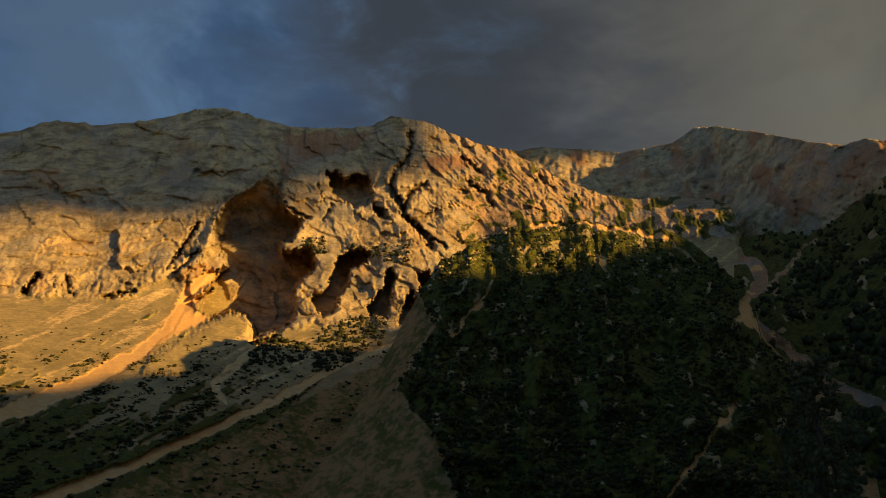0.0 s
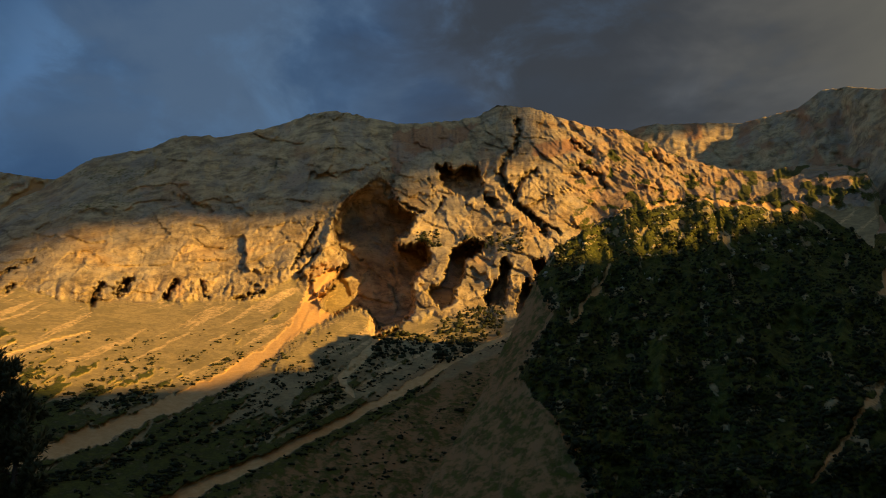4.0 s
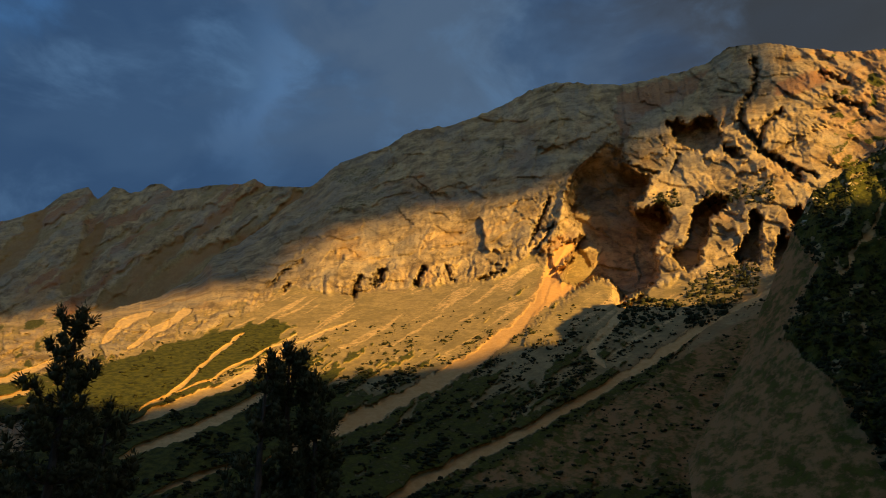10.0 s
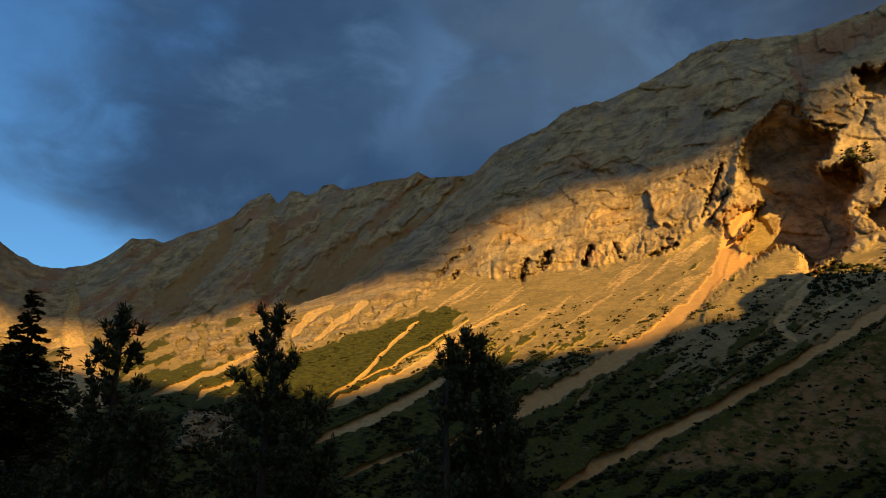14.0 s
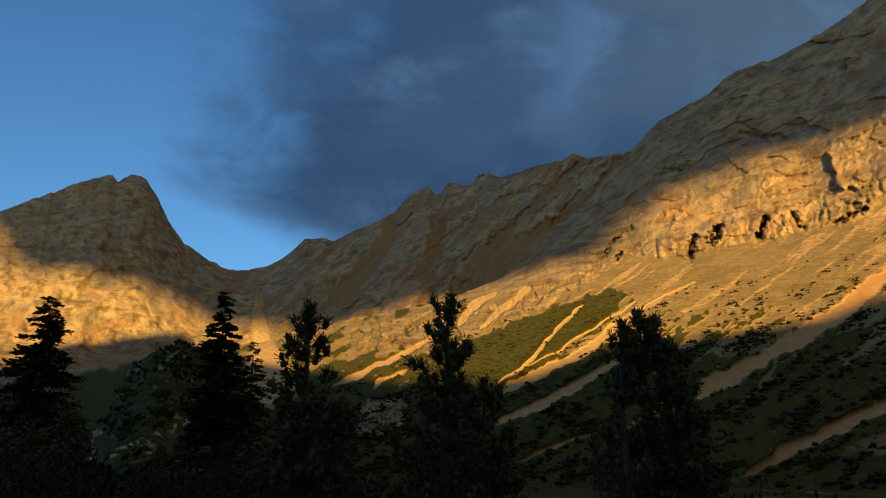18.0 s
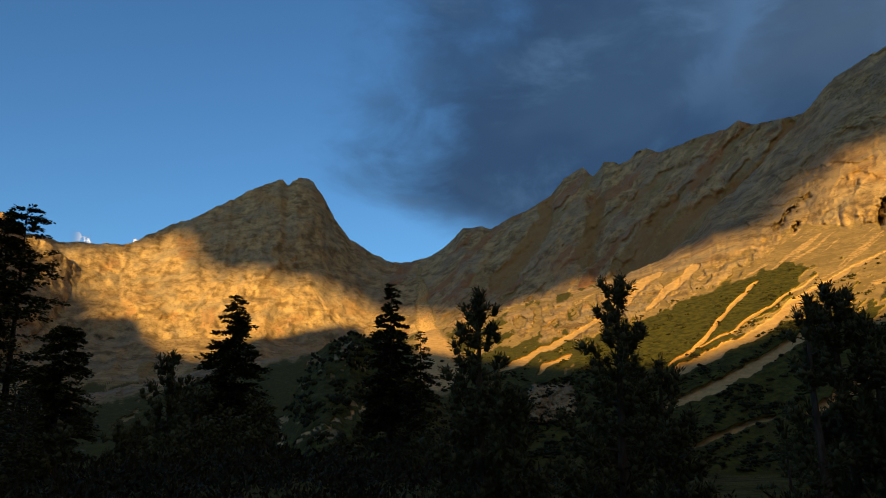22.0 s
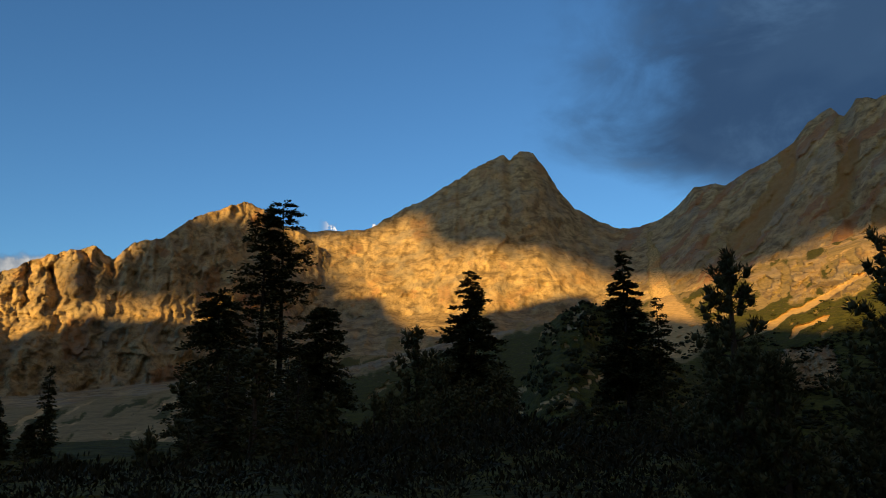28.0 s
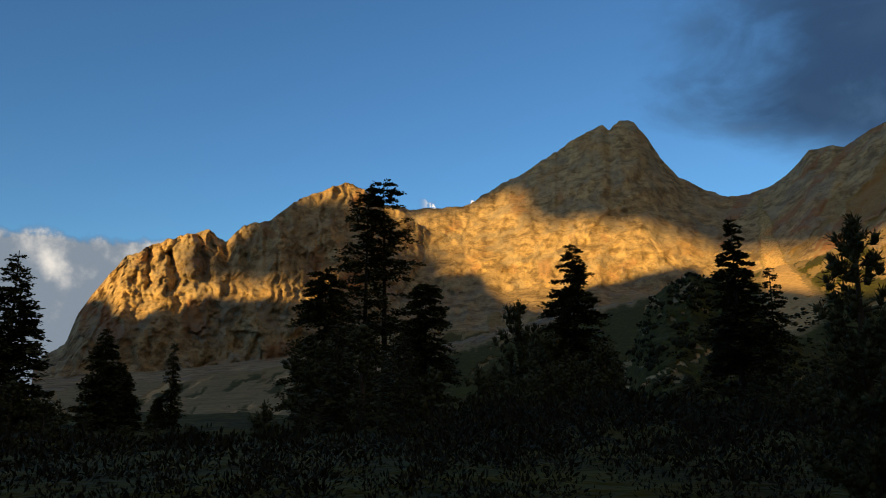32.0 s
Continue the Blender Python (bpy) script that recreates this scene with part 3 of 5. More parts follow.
    # turf thickens downslope: real growth, raised to darken the shaded scree
    turf = np.maximum(turf, (1 - bare) * 0.6 * smooth(fbm(fall * 0.9, az * 0.2, 5, 71, 0.6) + 0.5 * fbm(az * 1.6, el * 1.6, 4, 72) + np.clip((9.0 - el) * 0.17, -0.6, 0.8), 0.0, 0.3))
    fan = smooth(inside(FAN, wx, wy), -0.1, 0.6)
    # turf speckle on the brown fan stands in for its deep shade
    turf = turf * (1 - fan) + fan * (0.47 + 0.16 * fbm(az * 0.6, el * 0.6, 4, 518))
    band = smooth(fbm(wx * 0.13, bed * 0.9, 4, 73), 0.16, 0.4) * bare * upper
    turf = np.maximum(turf, 0.42 * band) * (1 - tongue) * (1 - bluff)
    # pale streaks fade low down, keeping the shaded scree dark in colour
    gravel, run = 1 - bare, (1 - bare) * 0.56 * smooth(fbm(fall * 1.7, az * 0.16, 5, 74, 0.6), 0.02, 0.4) * smooth(el, 5.0, 11.0) * (1 - fan)
    # tongue: orange scree, painted brighter for the sun it faces
    run = np.maximum(run, tongue)
    red = np.maximum(0.5 * smooth(fbm(wx * 0.25, wy * 0.25, 4, 81), 0.15, 0.5) * bare, 0.8 * tongue)
    for k, patch in enumerate(RED_BANDS):
        red = np.maximum(red, (1.0, 1.0, 0.9, 0.2)[k] * smooth(inside(patch, wx, wy), -0.3, 0.3) * bare)
    # brown, grass-tufted rock towards the valley head, darkened further for its weaker light
    head = smooth(-az, -2.0, 3.0) * bare
    red = np.maximum(red, 0.5 * head)
    turf = np.maximum(turf, 0.62 * head * smooth(fbm(wx * 0.7, wy * 1.1, 4, 77) + (24.5 - el) * 0.06, 0.05, 0.35))
    ragged = fbm(az * 1.3, el * 1.3, 4, 28, 0.6)
    for line, wide, dig in STREAMS:
        d, t = line_gap(line, ax, ay)
        half = (wide + (dig - wide) * t) * np.minimum(1, 0.3 + t * 6) * np.minimum(1, 0.25 + (1 - t) * 4) * (0.85 + 0.35 * ragged)
        on = smooth(-d, -1.15 * half, -0.75 * half)
        turf, gravel, run = turf * (1 - on), np.maximum(gravel, on), np.maximum(run, on)
        back += 4 * on
    for k, tint in ((0, 0.6), (1, 0.5)):
        red = np.maximum(red, tint * smooth(-line_gap(STREAMS[k][0], ax, ay)[0], -1.0, -0.3))
    red = np.maximum(red, fan)
    # the turf lies proud of the scree that cuts it
    back -= 6 * smooth(turf, 0.35, 0.6) * (1 - rocky)
    return back, gully_fan(az, el, [turf, gravel, red, run])


main = flank("mountain", MAIN_CREST, [
    (MAIN_FOOT, [(100, 500), (60, 480), (20, 480), (-20, 520)]),
    (MAIN_BASE, [(100, 620), (85, 800), (60, 1050), (40, 1130), (20, 1020), (0, 1000), (-10, 1080), (-22, 1130)]),
    (None, [(100, 700), (85, 900), (60, 1180), (54, 1300), (50, 1380), (46, 1500), (43, 1560), (40, 1590), (20, 1400), (0, 1350), (-10, 1370), (-22, 1400)]),
], 0.08, main_shape, LIMESTONE, 0.15)
tagged(main, "layered grey and rust limestone mountain above pale scree", "mountain")

MID_CREST = [(72.5, 13.0), (70.7, 13.3), (69.0, 13.4), (67.4, 13.9), (66.1, 14.8), (64.9, 16.0), (64.0, 16.0), (63.4, 16.1), (62.7, 15.9), (61.4, 16.6), (59.7, 17.3), (57.9, 18.3), (56.8, 19.5), (55.3, 20.3), (54.8, 19.7), (54.5, 19.5), (54.0, 20.0), (53.6, 20.6), (52.9, 20.5), (52.4, 20.3), (51.7, 20.5), (51.1, 21.1), (50.3, 21.3), (49.4, 20.9), (48.4, 21.1), (47.1, 21.5), (45.4, 21.8), (44.5, 21.9), (43.4, 22.4), (42.5, 22.0), (41.4, 22.0), (40.0, 22.1), (38.5, 22.2), (36.0, 22.5), (33.0, 20.0)]


CHUTES = [[(54.0, 17.5), (54.9, 15.3), (55.4, 13.5)], [(45.7, 17.3), (47.5, 16.0), (49.4, 14.2), (51.2, 12.2)], [(58.5, 17.9), (58.4, 16.1), (60.1, 13.9), (62.1, 11.8)], [(48.5, 17.4), (50.3, 15.4), (52.8, 12.5)], [(40.0, 21.6), (41.7, 19.0), (44.2, 17.5)], [(57.9, 18.1), (58.7, 15.9), (61.7, 12.0)]]
MID_FAN = [(45.5, 17.4), (48.4, 16.6), (51.0, 14.1), (53.9, 11.8), (50.8, 10.7), (47.3, 12.3), (45.2, 15.7)]


def mid_shape(az, el, s):
    wx, wy = az + 0.3 * fbm(az, el, 4, 105), el + 0.3 * fbm(az, el, 4, 115)
    rocky = smooth(s + 0.25 * fbm(az * 0.4, el * 0.25, 4, 108), 0.3, 0.55)
    dip = wx * 0.55 + wy
    across, down = wy + 0.9 * wx, wy - wx
    chute = smooth(fbm(across * 0.75, down * 0.1, 4, 191, 0.55), 0.05, 0.35)
    back = -20 * ridged(wx * 0.2 + wy * 0.25, wy * 0.22, 5, 131) + rocky * (8 * fbm(dip * 1.4, (wx - wy) * 0.3, 5, 141, 0.6) - 5 * (1 - 0.7 * chute) * ridged(wx * 1.1, wy * 1.1, 5, 151, 0.6))
    red = 1.0 * smooth(fbm(across * 0.8, down * 0.1, 4, 181), 0.08, 0.3)
    back += 10 * chute * rocky + rocky * (1 - 0.6 * chute) * (8 * facets(across * 0.35, down * 0.22, 161) + 5 * facets(across * 0.9, down * 0.6, 162) + 3.0 * facets(wx * 2.4, wy * 2.4, 163))
    fan = smooth(inside(MID_FAN, wx, wy), -0.3, 0.5)
    gravel = np.maximum(np.maximum(1 - rocky, 0.5 * chute), fan)
    back = back * (1 - 0.75 * fan)
    for k, line in enumerate(CHUTES):
        d, t = line_gap(line, wx, wy)
        on = smooth(-d, -0.6 - 0.6 * t, -0.2 - 0.2 * t)
        gravel, red, back = np.maximum(gravel, on), np.maximum(red, 0.9 * on * (1 - 0.4 * t)), back + 10 * on
    return back, gully_fan(az, el, [0.5 * smooth(fbm(wx * 0.6, wy * 0.9, 4, 171), 0.25, 0.6) * (1 - rocky), gravel, red, 0.3 * chute])


mid = flank("mountain", MID_CREST, [
    ([(75, -2.0), (30, 2.0)], [(75, 1500), (52, 1400), (42, 1200), (30, 1150)]),
    (None, [(75, 2700), (55, 2250), (47, 1880), (42, 1700), (30, 1620)]),
], 0.09, mid_shape, LIMESTONE, 0.09)
tagged(mid, "jagged grey and rust ridge with scree gullies", "mountain")

PEAK_CREST = [(96.5, 13.7), (94.4, 13.3), (92.7, 13.4), (91.9, 13.4), (89.8, 13.7), (87.6, 15.1)] + [(86.1, 15.7), (83.4, 17.2), (81.5, 18.4), (79.3, 19.3), (78.8, 18.8), (78.5, 19.2), (77.9, 19.6), (77.0, 19.3), (76.1, 18.3), (75.1, 16.5), (73.8, 15.0), (72.1, 14.0), (70.3, 13.2), (68.0, 13.6)] + [(66.0, 11.0), (62.0, 9.0)]


def peak_shape(az, el, s):
    wx, wy = az + 0.3 * fbm(az, el, 4, 205), el + 0.3 * fbm(az, el, 4, 215)
    rocky = smooth(s + 0.2 * fbm(az * 0.4, el * 0.3, 4, 208), 0.3, 0.5)
    back = -36 * ridged(wx * 0.2, wy * 0.2 + wx * 0.08, 4, 231) + rocky * (6 * fbm(wx * 0.8, wy * 0.9 - wx * 0.3, 5, 241, 0.6) - 5 * ridged((wy + 0.7 * wx) * 0.9, (wy - wx) * 0.25, 5, 251, 0.6))
    back += rocky * (6 * facets(wx * 0.45, wy * 0.5 - wx * 0.15, 261) + 2 * facets(wx * 1.2, wy * 1.4 - wx * 0.3, 262) + 2.0 * facets(wx * 3, wy * 3, 263))
    red = 0.5 * smooth(fbm(wx * 0.4, wy * 0.4, 4, 281), 0.1, 0.5)
    return back, gully_fan(az, el, [0.6 * smooth(fbm(wx * 0.6, wy * 0.9, 4, 271), 0.2, 0.6) * (1 - rocky), (1 - rocky) * (0.4 + 0.6 * smooth(fbm(wx * 0.8, wy * 0.8, 4, 291), -0.2, 0.2)), red, 0.5 * (1 - rocky) * smooth(fbm((wy + 0.6 * wx) * 0.9, wx * 0.2, 4, 292), 0.0, 0.4)])


peak = flank("mountain", PEAK_CREST, [
    ([(105, -3.0), (60, -2.0)], [(105, 1200), (60, 1200)]),
    ([(105, 6.0), (80, 7.5), (60, 5.0)], [(105, 1900), (60, 2000)]),
    (None, [(105, 2250), (80, 2500), (60, 2700)]),
], 0.09, peak_shape, LIMESTONE, 0.16)
tagged(peak, "tan limestone peak with a notched summit", "mountain")

WALL_CREST = [(120.3, 1.5), (118.5, 2.7), (117.9, 4.8), (117.4, 5.7), (116.4, 7.3), (115.1, 8.9), (113.1, 10.1), (110.7, 10.9), (109.5, 11.2), (108.4, 10.4), (107.0, 11.7), (105.1, 12.2), (102.9, 14.0), (101.2, 14.5), (99.6, 15.3), (98.2, 14.8), (96.5, 13.7), (94.4, 12.7), (92.1, 10.8), (90.3, 7.7), (88.2, 4.3), (85.3, 0.9)]


WALL_RUST = [(117.5, 5.6), (116.3, 5.3), (114.8, 4.0), (115.1, 3.0), (116.3, 3.5)]
WALL_RAMP = [(115.0, -2.0), (112.0, -0.3), (108.9, 1.7)]
WALL_CLEFTS = [[(113.5, 9.6), (113.5, 7.0)], [(112.2, 9.3), (111.6, 7.0)], [(110.1, 10.4), (109.6, 7.7)], [(108.6, 10.7), (108.2, 8.7)]]


def wall_shape(az, el, s):
    wx, wy = az + 0.3 * fbm(az, el, 4, 305), el + 0.3 * fbm(az, el, 4, 315)
    foot = along([(125, -1.0), (112, 0.0), (104, 0.8), (98, 3.0), (90, 5.0)], az)
    rocky = smooth(el + 0.6 * fbm(az * 0.4, el * 0.3, 4, 308), foot - 0.2, foot + 0.8)
    back = rocky * (-46 * ridged(wx * 0.2, wy * 0.12, 4, 331) + 9 * fbm(wx * 0.8, wy * 1.0, 5, 341, 0.6) - 17 * ridged(wx * 0.8, wy * 0.3, 5, 351, 0.6))
    crag = smooth(el, along(WALL_CREST, az) - 4.5, along(WALL_CREST, az) - 2.5) * smooth(az, 104.0, 107.0)
    back -= crag * 26 * ridged(wx * 1.25, wy * 0.3, 4, 352, 0.6)
    back += (1 - rocky) * 5 * fbm((wy + 0.5 * wx) * 0.8, wx * 0.4, 5, 361, 0.6)
    for line in WALL_CLEFTS:
        back += 45 * np.exp(-(line_gap(line, wx, wy)[0] / 0.28) ** 2)
    back += rocky * (12 * facets(wx * 0.6, wy * 0.25, 362) + 6 * facets(wx * 1.5, wy * 0.8, 363) + 2.5 * facets(wx * 3, wy * 2.4, 364))
    red = 0.6 * smooth(fbm(wx * 0.35, wy * 0.3, 4, 381), 0.1, 0.5)
    red = np.maximum(red, smooth(inside(WALL_RUST, wx, wy), -0.3, 0.3))
    ramp_gap = line_gap(WALL_RAMP, wx, wy)[0]
    back += 30 * smooth(-ramp_gap, -0.5, -0.1) * (el > along(WALL_RAMP, az))
    return back, [0.6 * (1 - rocky) * smooth(fbm((wy + 0.5 * wx) * 1.0, wx * 0.3, 4, 371), -0.15, 0.3), (1 - rocky), red, np.maximum(smooth(-ramp_gap, -0.35, -0.1), 0.6 * (1 - rocky) * smooth(fbm((wy + 0.45 * wx) * 1.3, wx * 0.2, 4, 372), 0.0, 0.35))]


wall = flank("mountain", WALL_CREST, [
    ([(125, -3.4), (90, -3.4)], [(125, 420), (90, 460)]),
    ([(125, 0.0), (112, 1.0), (104, 2.0), (98, 3.8), (90, 4.5)], [(125, 1500), (104, 1600), (97, 1780), (92, 1900)]),
    (None, [(125, 1850), (104, 1950), (98, 2080), (93, 2230), (86, 2300)]),
], 0.09, wall_shape, LIMESTONE, 0.2)
tagged(wall, "steep tan and rust rock wall with pillars", "mountain")

BROOK = [(-17.2, 22.7), (-18.3, 21.4), (-21.2, 20.3), (-24.3, 17.2), (-22.4, 14.4), (-25.3, 11.7), (-27.4, 9.3), (-31.0, 7.3)]
CIRQUE_CREST = [(1.2, 26.7), (-3.2, 26.7), (-5.9, 28.0), (-8.5, 28.1), (-12.7, 27.6), (-15.0, 27.2), (-17.3, 27.3), (-19.1, 27.4), (-20.8, 28.2), (-22.3, 28.1), (-25.1, 27.2), (-28.5, 25.9), (-31.0, 25.0), (-32.5, 25.1), (-33.8, 24.6)] + [(-36.0, 24.2), (-42.0, 23.5)]


def cirque_shape(az, el, s):
    wx, wy = az + 0.3 * fbm(az, el, 4, 405), el + 0.3 * fbm(az, el, 4, 415)
    rocky = smooth(s + 0.15 * fbm(az * 0.4, el * 0.3, 4, 408), 0.4, 0.55)
    back = -20 * ridged(wx * 0.3, wy * 0.2, 5, 431) + rocky * (6 * fbm(wx * 0.8, wy * 1.4, 5, 441) - 6 * ridged(wx * 1.1, wy, 5, 451) + 9 * facets(wx * 0.7, wy * 0.6, 461) + 4 * facets(wx * 2, wy * 1.8, 462))
    run = smooth(-line_gap(BROOK, wx, wy)[0], -0.55, -0.25)
    return back, [0.6 * (1 - run) * (1 - rocky) * smooth(fbm(wx * 0.7, wy, 4, 471), 0.0, 0.5), (1 - rocky), 0.7 * smooth(fbm(wx * 0.4, wy * 0.4, 4, 481), -0.1, 0.3), run]


cirque = flank("mountain", CIRQUE_CREST, [
    ([(5, 8.0), (-42, 8.0)], [(5, 1250), (-14, 1250), (-42, 700)]),
    ([(5, 22.0), (-15, 23.0), (-25, 22.5), (-42, 20)], [(5, 1600), (-14, 1650), (-22, 1560), (-30, 1150), (-42, 900)]),
    (None, [(5, 1800), (-14, 1900), (-22, 1720), (-30, 1280), (-42, 1050)]),
], 0.12, cirque_shape, LIMESTONE, 0.12)
tagged(cirque, "brown rock cirque wall closing the valley head", "mountain")

KNOLL_CREST = [(10.7, 1.9), (8.1, 5.8), (5.8, 9.9), (3.5, 14.2), (1.8, 17.4), (0.2, 19.7), (-3.1, 21.2), (-5.4, 22.1), (-7.7, 22.5), (-10.0, 22.5), (-13.6, 21.9), (-17.9, 21.2), (-19.8, 20.0), (-22.3, 17.2), (-23.4, 15.1), (-23.6, 12.7), (-25.8, 10.2)] + [(-29.0, 7.0)]


KNOLL_GREEN = [(2.2, 18.3), (0.2, 20.0), (-3.1, 21.7), (-5.4, 22.8), (-10.1, 23.0), (-17.9, 21.6), (-20.3, 20.1), (-23.3, 15.9), (-23.6, 14.3), (-24.0, 12.0), (-26.0, 9.0), (-28.0, 5.0), (-28.0, -3.0), (-3.1, -3.0), (0.6, 6.7), (3.6, 10.0), (0.6, 14.7)]
TRACKS = [[(-21.1, 8.4), (-18.5, 5.2), (-15.9, 2.2)], [(-28.0, 19.2), (-25.8, 17.2), (-23.6, 15.5)], [(-3.9, 18.1), (-2.5, 16.1), (-0.7, 14.2)], [(-7.3, 22.3), (-10.5, 22.3), (-14.0, 21.6), (-17.8, 20.6)]]


def green_shape(az, el, s):
    wx, wy = az + 0.5 * fbm(az * 0.8, el * 0.8, 4, 505), el + 0.5 * fbm(az * 0.8, el * 0.8, 4, 515)
    back = -22 * ridged(az * 0.16, el * 0.14, 4, 531) + 5 * fbm(az * 1.2, el * 1.2, 5, 541)
    turf = smooth(fbm(az * 0.9, el * 0.9, 4, 571) + 0.5, 0.0, 0.3)
    d = line_gap(BROOK, wx, wy)[0]
    run = smooth(-d, -0.6, -0.25)
    for line in TRACKS:
        run = np.maximum(run, 0.8 * smooth(-line_gap(line, wx, wy)[0], -0.28, -0.08))
    return back + 6 * run, [turf * (1 - run), 1 - turf, 0.85 * run, run]


def knoll_shape(az, el, s):
    back, (turf, gravel, red, run) = green_shape(az, el, s)
    wx, wy = az + 0.3 * fbm(az, el, 4, 506), el + 0.3 * fbm(az, el, 4, 516)
    green = smooth(inside(KNOLL_GREEN, wx, wy), -0.3, 0.3) * (az < 6)
    spots = smooth(fbm(az * 2.6, el * 2.6, 4, 519, 0.6), 0.2, 0.36) * smooth(el, 15.0, 20.0)
    turf = turf * (1 - 0.6 * spots)
    # off the green, speckled turf paints the fan's deep shade here too
    patch = (0.47 + 0.16 * fbm(az * 0.6, el * 0.6, 4, 518)) * (1 - green)
    back = back * (0.15 + 0.85 * green)
    return back, [np.maximum(turf * green, patch), 1 - turf * green, np.maximum(red, 1 - green), run]


knoll = flank("hill", KNOLL_CREST, [
    ([(10, -3.3), (-32, -3.3)], [(10, 380), (-32, 380)]),
    (None, [(10, 480), (5, 560), (-5, 660), (-18, 680), (-30, 560)]),
], 0.14, knoll_shape, LIMESTONE, 0.3, 200.0)
tagged(knoll, "dark scrub-covered knoll below the cliffs", "hill")

RIGHT_CREST = [(-21.4, 19.0), (-22.7, 19.8), (-25.1, 20.0), (-27.7, 19.4), (-29.7, 20.2), (-31.7, 21.3), (-33.3, 22.4)] + [(-36.0, 22.5), (-44.0, 22.0)]
right = flank("hill", RIGHT_CREST, [
    ([(-18, -3.3), (-44, -3.3)], [(-18, 420), (-44, 380)]),
    (None, [(-18, 1150), (-26, 1000), (-44, 900)]),
], 0.15, green_shape, LIMESTONE, 0.3, 200.0)
tagged(right, "dark wooded slope at the valley's side", "hill")


def ground():
    r = np.concatenate([[0.01], np.geomspace(1.0, 6000.0, 90)])[:, None]
    az = np.linspace(-180, 180, 361)[None, :]
    x, y, _ = place(az, 0, r)
    z = 3 * fbm(x / 60, y / 60, 4, 601) * smooth(r, 8, 60) + 0.2 * fbm(x / 4, y / 4, 3, 611) * smooth(r, 2, 10) + 0 * az
    z = z - 3.0 * smooth(r, 15, 90) - 14 * smooth(r, 115, 260) - 60 * smooth(r, 500, 1500)
    turf = smooth(fbm(x / 9, y / 9, 4, 621) + 0.75, 0, 0.4)
    g = sheet("ground", x, y, z, LIMESTONE, [turf, 1 - turf, 0 * turf], True)
    return tagged(g, "dark stony alpine turf of the valley floor", "ground", kind="structure")


ground()

# the dark wooded hump before the notched peak
HUMP_CREST = [(81.8, -1.5), (79.3, 0.6), (77.9, 2.6), (76.3, 6.4), (73.6, 7.9), (70.9, 7.2), (68.7, 4.7), (66.3, 2.5), (63.2, 0.9), (60.1, -1.3)]
BANK = [(78.8, -0.4), (76.0, 0.7), (73.3, 1.9), (70.8, 3.3), (68.6, 4.2)]


def hump_shape(az, el, s):
    back, (turf, gravel, red, run) = green_shape(az, el, s)
    wx, wy = az + 0.5 * fbm(az * 1.5, el * 1.5, 4, 525), el + 0.4 * fbm(az * 1.5, el * 1.5, 4, 526)
    d, t = line_gap(BANK, wx, wy)
    stony = smooth(-d, -0.3, -0.12) * smooth(fbm(az * 2.2, el * 2.2, 4, 527), -0.1, 0.1)
    crag = smooth(inside([(74.5, 7.6), (72.8, 7.0), (71.8, 5.4), (73.5, 5.2), (75.0, 6.2)], wx, wy), -0.2, 0.2) * smooth(fbm(az * 1.8, el * 1.8, 4, 528), 0.05, 0.25)
    turf = turf * (1 - stony) * (1 - crag)
    return back - 6 * crag, [turf, np.maximum(gravel, stony), red, np.maximum(run, 0.6 * stony)]


hump = flank("hill", HUMP_CREST, [
    ([(110, -3.0), (50, -3.0)], [(110, 330), (50, 330)]),
    (None, [(110, 500), (80, 620), (50, 480)]),
], 0.15, hump_shape, LIMESTONE, 0.3, 150.0)
tagged(hump, "dark scrub-grown rocky hump in the valley", "hill")


# ---- unseen ridge and clouds added behind the camera to block the low sun ----
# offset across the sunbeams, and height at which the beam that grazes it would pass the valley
# both lines are set from where the shade ends on the slopes
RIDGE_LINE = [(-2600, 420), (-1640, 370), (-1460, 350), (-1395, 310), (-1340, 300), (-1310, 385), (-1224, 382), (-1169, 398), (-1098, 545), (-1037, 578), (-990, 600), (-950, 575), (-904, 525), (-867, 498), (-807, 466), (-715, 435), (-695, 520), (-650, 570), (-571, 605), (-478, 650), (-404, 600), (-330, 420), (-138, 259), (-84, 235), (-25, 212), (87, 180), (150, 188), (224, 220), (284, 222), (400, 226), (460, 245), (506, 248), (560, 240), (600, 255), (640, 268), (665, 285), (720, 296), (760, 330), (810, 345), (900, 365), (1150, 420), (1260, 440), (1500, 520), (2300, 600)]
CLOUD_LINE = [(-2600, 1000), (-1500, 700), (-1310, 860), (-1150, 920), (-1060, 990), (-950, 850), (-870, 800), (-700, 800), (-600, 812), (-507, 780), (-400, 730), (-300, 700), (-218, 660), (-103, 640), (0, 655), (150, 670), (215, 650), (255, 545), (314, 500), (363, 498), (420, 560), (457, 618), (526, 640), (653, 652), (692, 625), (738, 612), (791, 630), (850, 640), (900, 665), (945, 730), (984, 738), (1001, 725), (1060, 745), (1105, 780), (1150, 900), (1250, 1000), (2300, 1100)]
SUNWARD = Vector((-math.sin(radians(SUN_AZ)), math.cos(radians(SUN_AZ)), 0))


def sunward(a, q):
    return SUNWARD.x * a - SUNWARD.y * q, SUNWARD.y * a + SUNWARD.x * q


